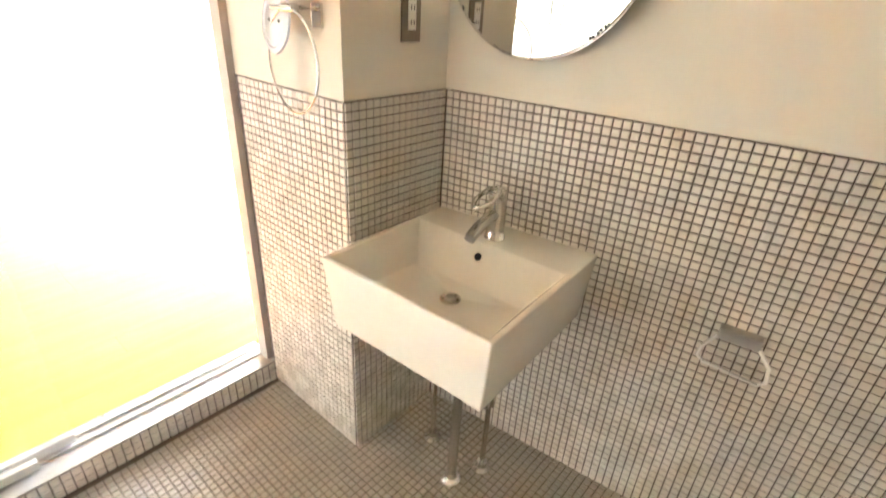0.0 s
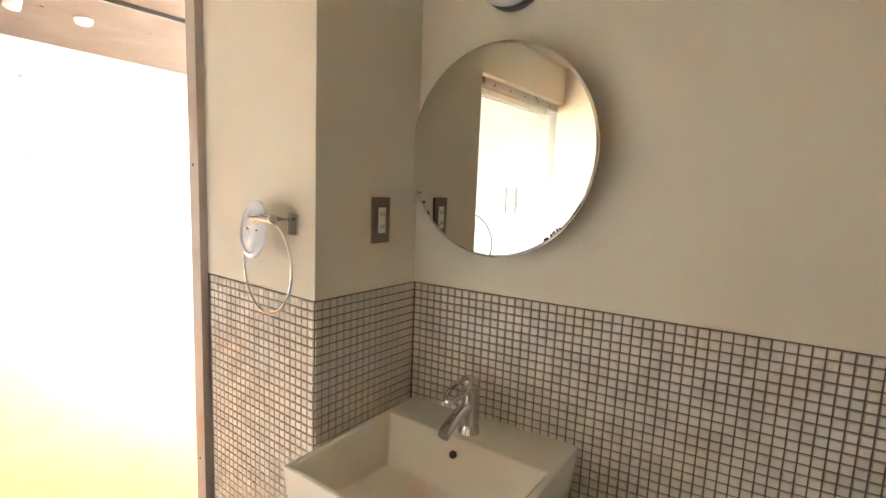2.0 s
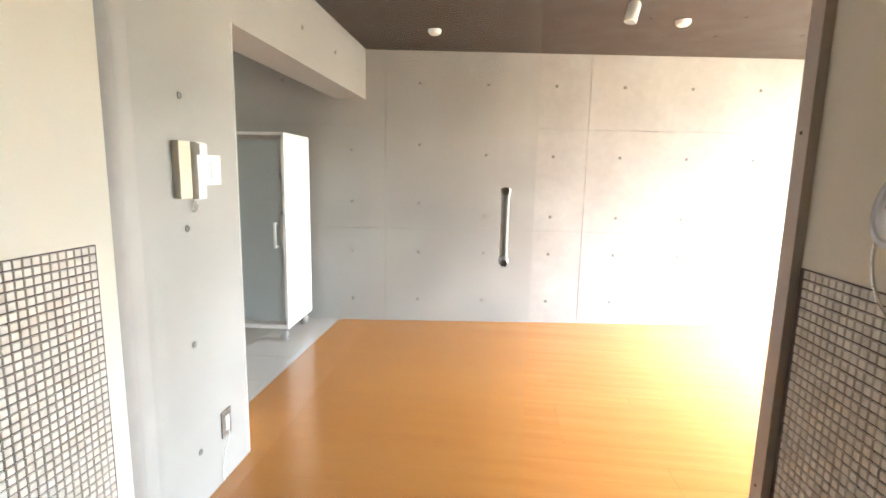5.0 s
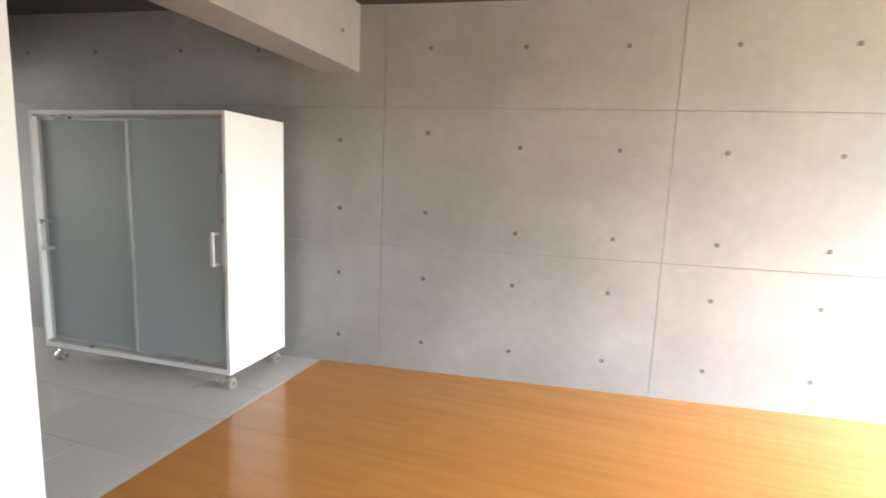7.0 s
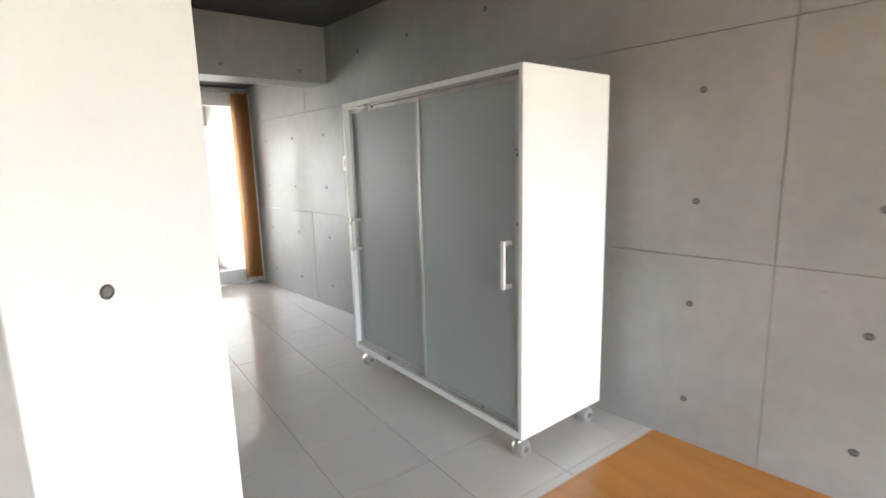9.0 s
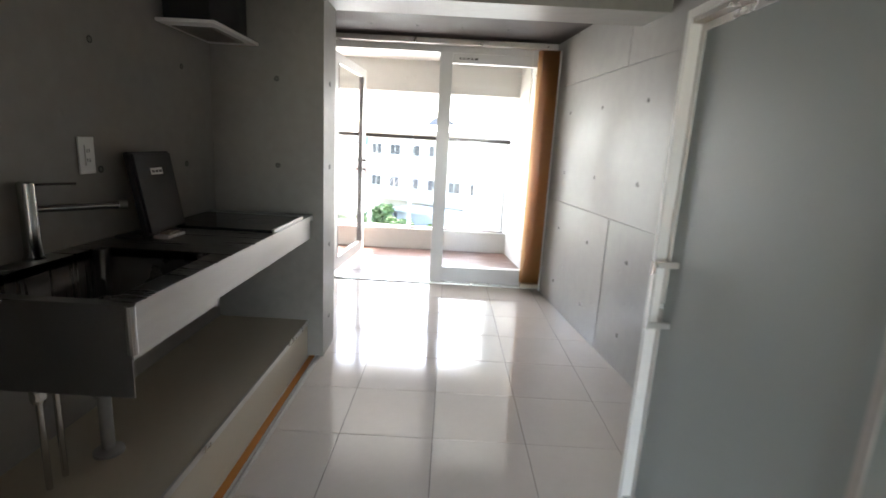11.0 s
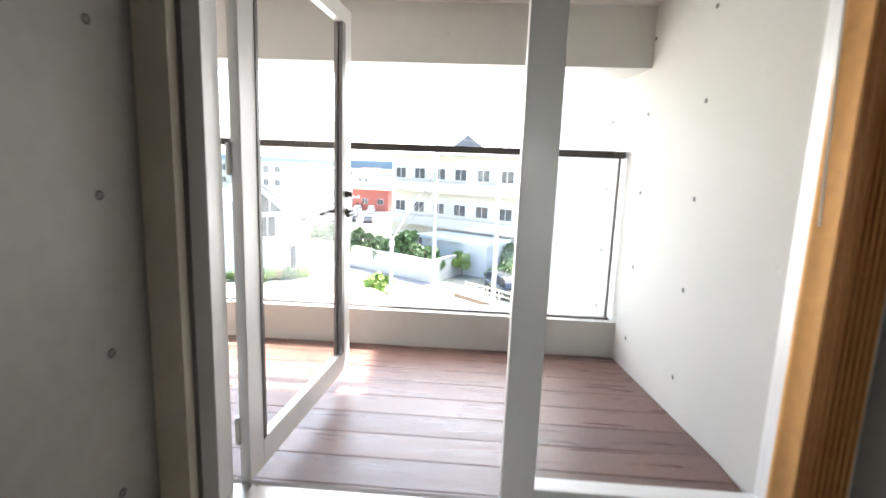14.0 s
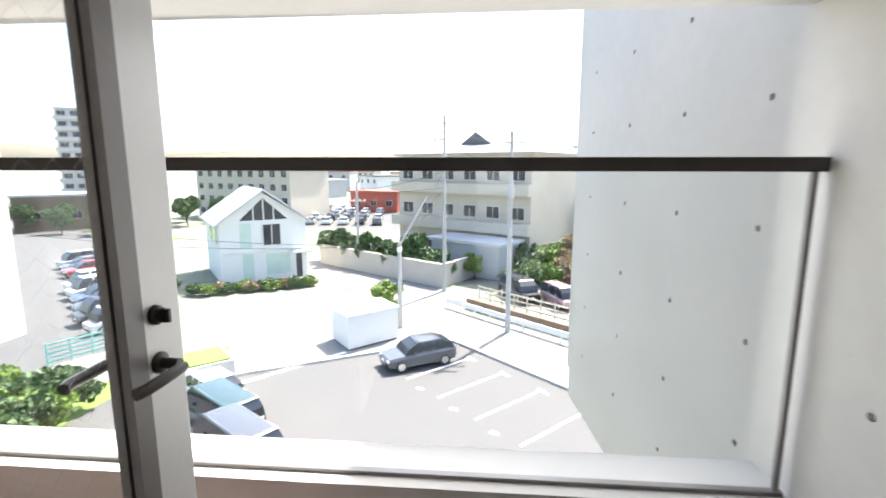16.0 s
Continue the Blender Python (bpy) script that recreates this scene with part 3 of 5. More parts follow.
# ---- room things ----
def mobile_cabinet():
    c = thing("mobile_cabinet", "white cabinet on castors with frosted sliding doors", "cabinet", (-0.18, -0.71, 0), 2.2)
    W, D, Z0, Z1 = 1.455, 0.56, 0.12, 1.655
    part("top_panel", boxed(-W, 0, 0, D, Z1 - 0.022, Z1, 0.002), WHITE_PAINT, c)
    part("bottom_panel", boxed(-W, 0, 0, D, Z0, Z0 + 0.03, 0.002), WHITE_PAINT, c)
    part("side_panel", boxed(-0.022, 0, 0.0, D, Z0 + 0.0301, Z1 - 0.0221, 0.001), WHITE_PAINT, c)
    part("side_panel", boxed(-W, -W + 0.022, 0.0, D, Z0 + 0.0301, Z1 - 0.0221, 0.001), WHITE_PAINT, c)
    part("back_panel", boxed(-W + 0.022, -0.022, D - 0.012, D - 0.002, Z0 + 0.03, Z1 - 0.022), WHITE_PAINT, c)
    for zz in (Z0 + 0.032, Z1 - 0.036):
        part("door_rail", boxed(-W + 0.022, -0.022, 0.004, 0.046, zz, zz + 0.012), ALU, c)
    for x0, x1, y, hx in ((-W + 0.026, -0.685, 0.03, -W + 0.088), (-0.705, -0.026, 0.008, -0.075)):
        d = part("door", boxed(x0 + 0.018, x1 - 0.018, y + 0.004, y + 0.012, Z0 + 0.062, Z1 - 0.056), FROST, c, "frosted grey-green door panel")
        for a, b in ((x0, x0 + 0.02), (x1 - 0.02, x1)):
            part("door_stile", boxed(a, b, y, y + 0.017, Z0 + 0.045, Z1 - 0.038, 0.002), ALU, d)
        for a, b in ((Z0 + 0.045, Z0 + 0.065), (Z1 - 0.058, Z1 - 0.038)):
            part("door_crossbar", boxed(x0 + 0.02, x1 - 0.02, y + 0.001, y + 0.016, a, b, 0.002), ALU, d)
        part("handle", boxed(hx - 0.01, hx + 0.01, -0.038, -0.028, 0.775, 0.975, 0.003), WHITE_PLASTIC if hx > -1 else ALU, d)
        for z in (0.785, 0.965):
            part("handle_foot", boxed(hx - 0.008, hx + 0.008, -0.03, y + 0.004, z - 0.008, z + 0.008), ALU, d)
    for x in (-W + 0.06, -0.06):
        for y in (0.05, D - 0.05):
            k = part("castor", boxed(x - 0.02, x + 0.02, y - 0.02, y + 0.02, 0.112, 0.12), CHROME, c)
            part("stem", rodded((x, y, 0.08), (x, y, 0.113), 0.009, 12), CHROME, k)
            part("fork", boxed(x - 0.012, x + 0.012, y - 0.012, y + 0.03, 0.03, 0.088, 0.006), CHROME, k)
            smooth(part("wheel", moved(lathe([(0.012, -0.031), (0.03, -0.029), (0.039, -0.018), (0.041, -0.008), (0.041, 0.008), (0.039, 0.018), (0.03, 0.029), (0.012, 0.031)], 24), pose(x, y + 0.012, 0.041) @ pose(0, 0, 0, 0, 90, 0)), ALU, k))
            part("wheel_hub", rodded((x - 0.034, y + 0.012, 0.041), (x + 0.034, y + 0.012, 0.041), 0.014), CHROME, k)
    return c


mobile_cabinet()


def intercom():
    i = thing("intercom", "ivory wall intercom with handset and curled cord", "intercom", (0.26, -2.58, 1.365))
    part("base", boxed(0.0, 0.03, -0.07, 0.0, -0.1, 0.11, 0.006), IVORY, i)
    h = part("handset", boxed(0.012, 0.05, 0.008, 0.062, -0.105, 0.11, 0.012), WHITE_PLASTIC, i)
    part("earpiece", boxed(0.035, 0.06, 0.01, 0.06, 0.06, 0.105, 0.01), WHITE_PLASTIC, h)
    smooth(part("cord", tube([(0.012 + 0.005 * math.cos(k * 1.4), 0.035 + 0.02 * math.sin(k * 0.14), -0.105 - 0.045 * math.sin(k * math.pi / 44) + 0.004 * math.sin(k * 1.4)) for k in range(45)], 0.0022, 6), WHITE_PLASTIC, i))
    return i


intercom()
wall_plate("wall_switch", "white double light switch on concrete", (0.26, -2.405, 1.37), 90, 0.12, 0.12, WHITE_PLASTIC, WHITE_PLASTIC, 0, "switch")
tp = wall_plate("telephone_socket", "grey metal socket plate with plug and cord", (0.26, -2.395, 0.262), 90, 0.075, 0.12, PLATE_BROWN, WHITE_PLASTIC, 1)
smooth(part("cord", tube([(0.0, -0.012, -0.02), (-0.02, -0.03, -0.05), (-0.04, -0.02, -0.1), (-0.05, -0.012, -0.16), (-0.05, -0.012, -0.25)], 0.0025, 6), WHITE_PLASTIC, tp))
sA = A @ pose(-2.63, -0.001, 1.312)
o = wall_plate("corridor_socket", "white double socket plate on concrete wall", (0, 0, 0), 0, 0.072, 0.12, WHITE_PLASTIC, PLATE_BROWN)
o.matrix_world = sA


def track_light(x0, x1, y, z, heads, name="track_light"):
    t = thing(name, "black ceiling track with white cylinder spotlight", "track light")
    part("track", boxed(x0, x1, y - 0.016, y + 0.016, z - 0.025, z, 0.003), BLACK, t)
    for hx, yaw, tilt in heads:
        s = part("spotlight", moved(lathe([(0.034, 0), (0.036, 0.01), (0.036, 0.1), (0.03, 0.112), (0.01, 0.116)], 24), pose(hx, y, z - 0.09) @ pose(0, 0, 0, 0, tilt, yaw) @ pose(0, 0, -0.09)), WHITE_PLASTIC, t, "white cylinder lamp head")
        smooth(s)
        part("stem", rodded((hx, y, z - 0.09), (hx, y, z - 0.02), 0.008), BLACK, s)
        part("lens", moved(lathe([(0.03, -0.003), (0.03, 0.001)], 20), pose(hx, y, z - 0.09) @ pose(0, 0, 0, 0, tilt, yaw) @ pose(0, 0, -0.09)), CHROME, s)
    return t


track_light(1.05, 3.6, -1.28, 2.42, [(2.16, 30, 14)])
track_light(-2.3, -0.4, -1.25, 2.42, [(-1.62, 200, 35)])


def ceiling_disc(name, label, cat, x, y, z):
    d = thing(name, label, cat, (x, y, z))
    smooth(part("body", lathe([(0.05, 0), (0.05, -0.012), (0.042, -0.028), (0.02, -0.032)], 28), WHITE_PLASTIC, d))
    part("ring", lathe([(0.03, -0.0325), (0.03, -0.036), (0.024, -0.037)], 20), LAMP_WHITE, d)
    return d


ceiling_disc("smoke_detector", "white round smoke detector on dark ceiling", "smoke detector", 0.93, -0.53, 2.42)
ceiling_disc("ceiling_socket", "white round ceiling fitting on dark boards", "ceiling fitting", 2.63, -0.69, 2.42)

# small screw heads of the board ceilings
def screw_rows(parent, xs, ys, z):
    bm = lathe([(0.011, 0.0), (0.011, -0.004), (0.006, -0.005)], 8)
    me = bpy.data.meshes.new("screw")
    bm.to_mesh(me)
    bm.free()
    me.materials.append(PLUG)
    for x in xs:
        for y in ys:
            share("screw", me, parent, pose(x, y, z))


screw_rows(bpy.data.objects["ceiling_room"], [0.6 + 0.6 * k for k in range(7)], [-0.3, -0.75, -1.65, -2.1, -2.55], 2.4195)
screw_rows(ceil_p, [-3.4, -3.8, -4.2, -4.5], [-2.4, -2.05, -1.7, -1.35, -1.0, -0.65], 2.1495)

# ---- kitchen things ----
def kitchen_counter():
    k = thing("kitchen_counter", "long stainless steel kitchen counter with dark sink", "counter")
    X0, X1, Y0, Y1, Z = -2.86, -1.285, SY, -2.13, 0.85
    hx0, hx1, hy0, hy1 = -1.85, -1.32, -2.6, -2.205
    bm = bmesh.new()
    box(bm, X0, hx0, Y0, Y1, Z - 0.03, Z)
    box(bm, hx1, X1, Y0, Y1, Z - 0.03, Z)
    box(bm, hx0, hx1, Y0, hy0, Z - 0.03, Z)
    box(bm, hx0, hx1, hy1, Y1, Z - 0.03, Z)
    bmesh.ops.remove_doubles(bm, verts=bm.verts, dist=0.0001)
    part("worktop", bm, STEEL_DARK, k)
    part("apron", boxed(X0 + 0.06, X1, Y1 - 0.003, Y1 + 0.001, Z - 0.122, Z - 0.002, 0.001), STEEL, k, "brushed steel front strip")
    part("apron_drop", boxed(-1.72, X1, Y1 - 0.004, Y1 - 0.0005, Z - 0.14, Z - 0.122), STEEL, k)
    part("end_apron", boxed(X1 - 0.003, X1 + 0.001, Y0, Y1 - 0.004, Z - 0.24, Z - 0.002), STEEL_DARK, k)
    part("corner_cap", moved(lathe([(0.012, -0.122), (0.012, 0.0)], 12), pose(X1, Y1, Z)), STEEL, k)
    s = bmesh.new()
    box(s, hx0, hx1, hy0, hy1, Z - 0.21, Z - 0.002)
    top = max(s.faces, key=lambda f: f.calc_center_median().z)
    bmesh.ops.delete(s, geom=[top], context="FACES_ONLY")
    bmesh.ops.bevel(s, geom=[e for e in s.edges if not e.is_boundary], offset=0.035, segments=4, affect="EDGES")
    bmesh.ops.reverse_faces(s, faces=s.faces)
    sk = smooth(part("sink_bowl", s, STEEL_DARK, k, "deep dark steel sink"))
    so = sk.modifiers.new("thickness", "SOLIDIFY")
    so.thickness, so.offset = 0.002, -1
    part("sink_drain", moved(lathe([(0.05, 0), (0.05, 0.004), (0.04, 0.005)]), pose(-1.58, -2.4, Z - 0.207)), CHROME, sk)
    for x in (-2.8, -2.1, -1.3):
        part("bracket", boxed(x - 0.015, x + 0.015, Y0, Y0 + 0.35, Z - 0.1, Z - 0.031), STEEL_DARK, k)
    return k


STEEL_DARK = material("dull_steel", (0.3, 0.29, 0.285), 0.32, 1.0, second=(0.24, 0.235, 0.23), scale=4, fine=120, bump=0.05, stretch=(12, 1, 1))
kitchen_counter()


def kitchen_tap():
    t = thing("kitchen_tap", "chrome kitchen mixer tap with long straight spout", "tap", (-1.64, -2.655, 0.849))
    smooth(part("body", lathe([(0.03, 0), (0.03, 0.005), (0.0235, 0.01), (0.0235, 0.235), (0.018, 0.241)]), CHROME, t), 35)
    smooth(part("spout", tube([(0, 0, 0.155), (-0.03, 0.02, 0.156), (-0.19, 0.16, 0.158)], 0.0125, 14), CHROME, t))
    smooth(part("nozzle", rodded((-0.182, 0.153, 0.158), (-0.2, 0.169, 0.158), 0.0155), STEEL, t))
    smooth(part("lever", tube([(0, 0, 0.23), (-0.06, 0.05, 0.232), (-0.095, 0.08, 0.232)], 0.0045, 8), CHROME, t))
    return t


kitchen_tap()


def hob():
    h = thing("cooking_hob", "black glass electric hob set in the steel counter", "hob")
    part("glass_top", boxed(-2.69, -2.27, -2.64, -2.145, 0.8505, 0.862, 0.003), BLACK_GLASS, h)
    part("front_trim", boxed(-2.69, -2.27, -2.146, -2.135, 0.8505, 0.866, 0.002), STEEL, h, "bright steel front trim")
    for x, y, r in ((-2.5, -2.3, 0.085), (-2.48, -2.51, 0.075)):
        part("heat_ring", tube([(x + r * math.cos(k * math.pi / 20), y + r * math.sin(k * math.pi / 20), 0.862) for k in range(40)], 0.0009, 5, True), RUBBER, h)
    return h


hob()
bb = thing("black_board", "black plastic cover leaning against the kitchen wall", "cover")
L = pose(-2.2, -2.56, 0.85, 10, 0, 0)
part("plate", moved(boxed(-0.135, 0.135, -0.022, 0.0, 0.0, 0.33, 0.006), L), BLACK, bb)
part("rim", moved(boxed(-0.125, 0.125, 0.0, 0.012, 0.01, 0.32, 0.005), L), BLACK, bb)
part("label", moved(boxed(-0.04, 0.04, 0.0122, 0.0128, 0.235, 0.262), L), WHITE_PLASTIC, bb, "small white label")
for k in range(3):
    part("print_bar", moved(boxed(-0.034 + 0.024 * k, -0.016 + 0.024 * k, 0.0128, 0.0131, 0.243, 0.253), L), RUBBER, bb)
st = thing("soap_tray", "small white soap tray on steel counter", "tray", (-2.08, -2.49, 0.85))
part("tray", boxed(-0.07, 0.05, -0.03, 0.03, 0.0, 0.012, 0.004), WHITE_PLASTIC, st)
part("sponge", boxed(-0.05, 0.02, -0.02, 0.02, 0.0121, 0.02, 0.003), LAMINATE, st)
wall_plate("kitchen_socket", "white socket plate on the concrete kitchen wall", (-1.93, SY, 1.16), 180, 0.075, 0.13, WHITE_PLASTIC, WHITE_PLASTIC)


def range_hood():
    r = thing("range_hood", "slim range hood with white bottom plate", "range hood")
    part("bottom_plate", boxed(-2.88, -2.4, -2.676, -2.42, 1.715, 1.73, 0.003), WHITE_PAINT, r, "white bottom plate")
    part("body", boxed(-2.86, -2.46, -2.675, -2.47, 1.7305, 2.2, 0.004), BLACK, r)
    flt = part("filter", boxed(-2.8, -2.48, -2.65, -2.46, 1.7115, 1.715), STEEL, r)
    for k in range(14):
        part("filter_slat", boxed(-2.79 + 0.022 * k, -2.782 + 0.022 * k, -2.64, -2.47, 1.709, 1.7115), STEEL, flt)
    return r


range_hood()
pl = thing("kitchen_plinth", "cream laminate storage platform with metal edge under counter", "platform")
part("top", boxed(-2.885, -0.66, SY, -2.17, 0.19, 0.224), LAMINATE, pl)
part("front", boxed(-2.885, -0.66, -2.19, -2.172, 0.0, 0.19), LAMINATE, pl)
part("edge_strip", boxed(-2.885, -0.66, -2.1715, -2.163, 0.2, 0.227, 0.002), ALU, pl, "bright metal edge strip")
tr = thing("kitchen_door_track", "metal and wood floor track before the kitchen recess", "floor track")
part("rail", boxed(-2.885, -0.66, -2.125, -2.095, -0.003, 0.006), ALU, tr)
part("wood_strip", boxed(-2.885, -0.66, -2.16, -2.127, -0.003, 0.004), WOOD, tr)
part("rib", boxed(-2.885, -0.66, -2.112, -2.106, 0.006, 0.011), STEEL, tr)
hr = thing("kitchen_head_rail", "white double ceiling rail of the kitchen folding door", "ceiling rail")
part("rail", boxed(-2.884, -0.66, -2.165, -2.125, 1.998, 2.05, 0.003), WHITE_PAINT, hr)
part("rail", boxed(-2.884, -0.66, -2.115, -2.075, 1.998, 2.05, 0.003), WHITE_PAINT, hr)
part("web", boxed(-2.884, -0.66, -2.126, -2.114, 2.03, 2.05), PLUG, hr, "dark slot between the rails")
part("fascia", boxed(-2.884, -0.66, -2.17, -2.07, 2.05, 2.419), CONCRETE_SHADE, hr, "concrete drop above the rail")
kd = thing("kitchen_folding_door", "folded beige-grey kitchen door leaf at the recess", "door")
part("leaf", boxed(-0.54, -0.502, -2.35, -1.848, 0.0, 2.2, 0.003), JAMB, kd)
part("pull", boxed(-0.6606, -0.655, -1.9, -1.875, 0.75, 0.86), PLUG, kd, "recessed dark pull")
dp = thing("sink_trap", "grey plastic sink drain pipes under the counter", "pipes")
GREY_PVC = material("grey_plastic_pipe", (0.32, 0.31, 0.3), 0.5, scale=10, bump=0)
smooth(part("trap_cup", moved(lathe([(0.03, 0), (0.036, 0.02), (0.036, 0.14), (0.045, 0.16), (0.045, 0.21)]), pose(-1.6, -2.45, 0.43)), GREY_PVC, dp))
smooth(part("waste_pipe", rodded((-1.6, -2.45, 0.22), (-1.6, -2.45, 0.44), 0.02), GREY_PVC, dp))
smooth(part("pipe_collar", moved(lathe([(0.045, 0), (0.045, 0.01), (0.03, 0.02)]), pose(-1.6, -2.45, 0.224)), GREY_PVC, dp))
for x in (-1.42, -1.48):
    sp = smooth(part("supply_pipe", rodded((x, -2.5, 0.22), (x, -2.5, 0.72), 0.009), CHROME, dp))
    part("valve", moved(lathe([(0.016, 0), (0.02, 0.01), (0.02, 0.035), (0.012, 0.045)], 14), pose(x, -2.5, 0.5)), CHROME, sp)

# ---- glazing to the balcony ----
GX = -4.65
window = structure("window_1", boxed(GX - 0.04, GX + 0.04, -0.66, -0.46, 0.0, 2.12), FRAME, "white aluminium balcony glazing with fixed wired pane", "window")
part("window_head", boxed(GX - 0.04, GX + 0.04, -2.6, -0.66, 2.04, 2.15), FRAME, window)
part("mullion", boxed(GX - 0.02, GX + 0.045, -1.525, -1.415, 0.0, 2.04, 0.004), FRAME, window, "broad white mullion")
part("bottom_rail", boxed(GX - 0.035, GX + 0.035, -1.414, -0.66, 0.02, 0.16, 0.003), FRAME, window)
part("top_rail", boxed(GX - 0.03, GX + 0.03, -1.414, -0.66, 1.96, 2.04, 0.003), FRAME, window)
part("window_sill", boxed(GX - 0.08, GX + 0.07, -2.52, -0.62, -0.06, 0.012, 0.003), ALU, window)
part("window_frame", boxed(GX - 0.05, GX + 0.05, -2.56, -2.5, 0.012, 2.04, 0.004), FRAME, window, "white door frame post")
part("frame_groove", boxed(GX - 0.02, GX + 0.055, -2.573, -2.56, 0.012, 2.04), FRAME_DARK, window)
JAMB_LIGHT = material("cream_jamb_board", (0.6, 0.55, 0.46), 0.55, scale=5)
part("frame_board", boxed(GX - 0.03, GX + 0.1, -2.68, -2.573, 0.0, 2.15, 0.003), JAMB_LIGHT, window, "cream jamb board")
pane = part("pane", boxed(GX - 0.003, GX + 0.003, -1.41, -0.665, 0.16, 1.96), CLEAR, window)
pane.visible_shadow = False
vent = part("vent_slot", boxed(GX + 0.03, GX + 0.036, -1.36, -1.2, 1.99, 2.005), PLUG, window)
for k in range(4):
    part("vent_fin", boxed(GX + 0.036, GX + 0.038, -1.35 + 0.035 * k, -1.33 + 0.035 * k, 1.992, 2.003), FRAME, vent)


WIRE = material("embedded_wire", (0.42, 0.41, 0.4), 0.4, 0.8, scale=20, bump=0)


def wire_mesh(name, parent, x, u0, u1, z0, z1, pitch, place):
    """Diagonal wires inside wired glass, as one part."""
    vs, fs = [], []
    h, r = z1 - z0, 0.00012
    for sgn in (1, -1):
        n0 = int((u0 - u1 - h) / pitch) - 1
        for i in range(n0, -n0 + 1):
            c = (u0 if sgn > 0 else u1) + i * pitch
            pts = []
            for zz in (z0, z1):
                pts.append((c + sgn * (zz - z0), zz))
            (ua, za), (ub, zb) = pts
            ta = max(0.0, min(1.0, ((u0 if sgn > 0 else u1) - ua) / (ub - ua)))
            tb = max(0.0, min(1.0, ((u1 if sgn > 0 else u0) - ua) / (ub - ua)))
            if tb - ta < 0.02:
                continue
            p, q = (ua + (ub - ua) * ta, za + (zb - za) * ta), (ua + (ub - ua) * tb, za + (zb - za) * tb)
            b = len(vs)
            for w in (p, q):
                vs += [place(w[0] - r, w[1] + r * sgn, x), place(w[0] + r, w[1] - r * sgn, x), place(w[0], w[1], x + 0.0003)]
            fs += [(b, b + 1, b + 4, b + 3), (b + 1, b + 2, b + 5, b + 4), (b + 2, b, b + 3, b + 5)]
    me = bpy.data.meshes.new(name)
    me.from_pydata(vs, [], fs)
    me.materials.append(WIRE)
    ob = new(name, me)
    ob.parent = parent
    ob["kind"] = "stuff"
    return ob


wire_mesh("glass_wire", window, GX, -1.41, -0.665, 0.16, 1.96, 0.05, lambda u, z, x: (x, u, z))


def balcony_door():
    d = thing("door_1", "white framed balcony door with wired glass, standing open", "door", (-4.745, -2.475, 0), 176.0, kind="structure")
    Wd, H, t = 1.155, 2.03, 0.02
    for a, b, n in ((0.0, 0.105, "hinge_stile"), (Wd - 0.105, Wd, "lock_stile")):
        part(n, boxed(a, b, -t, t, 0.015, H, 0.003), FRAME, d)
    part("top_rail", boxed(0.105, Wd - 0.105, -t, t, H - 0.085, H, 0.003), FRAME, d)
    part("bottom_rail", boxed(0.105, Wd - 0.105, -t, t, 0.015, 0.13, 0.003), FRAME, d)
    p = part("pane", boxed(0.105, Wd - 0.105, -0.003, 0.003, 0.13, H - 0.085), CLEAR, d)
    p.visible_shadow = False
    wire_mesh("glass_wire", d, 0.0, 0.105, Wd - 0.105, 0.13, H - 0.085, 0.05, lambda u, z, x: (u, x, z))
    for s in (1, -1):
        for a, c in ((Wd - 0.15, Wd - 0.1055), (0.1055, 0.125)):
            part("glazing_bead", boxed(a, c, min(s * 0.004, s * 0.024), max(s * 0.004, s * 0.024), 0.13, H - 0.085), FRAME_DARK, d, "dark glazing gasket")
    part("edge_seal", boxed(Wd - 0.0005, Wd + 0.003, -0.008, 0.014, 0.03, H - 0.02), FRAME_DARK, d, "dark grey door edge seal")
    for s in (1, -1):
        lk = smooth(part("lock", moved(lathe([(0.02, 0), (0.02, 0.008), (0.015, 0.012), (0.015, 0.018)], 20), pose(Wd - 0.072, s * t, 1.05) @ pose(0, 0, 0, -90 * s, 0, 0)), DARK_STEEL, d, "dark bronze lock cylinder"))
        part("thumb_turn", boxed(Wd - 0.076, Wd - 0.068, min(s * (t + 0.012), s * (t + 0.034)), max(s * (t + 0.012), s * (t + 0.034)), 1.036, 1.064, 0.002), DARK_STEEL, lk)
        hd = smooth(part("lever_handle", tube([(Wd - 0.072, s * t, 0.95), (Wd - 0.072, s * (t + 0.045), 0.95), (Wd - 0.080, s * (t + 0.058), 0.949), (Wd - 0.105, s * (t + 0.06), 0.948), (Wd - 0.180, s * (t + 0.058), 0.945), (Wd - 0.198, s * (t + 0.052), 0.944)], 0.0115, 12), DARK_STEEL, d, "dark bronze lever handle"))
        smooth(part("rose", moved(lathe([(0.022, 0), (0.022, 0.006), (0.014, 0.01)], 20), pose(Wd - 0.072, s * t, 0.95) @ pose(0, 0, 0, -90 * s, 0, 0)), DARK_STEEL, hd))
    for z in (0.22, 1.22, 1.9):
        part("hinge", rodded((-0.004, 0.024, z - 0.055), (-0.004, 0.024, z + 0.055), 0.009, 12), ALU, d)
    part("door_closer", boxed(0.12, 0.34, 0.02, 0.06, H - 0.075, H - 0.02, 0.005), FRAME, d)
    return d


balcony_door()


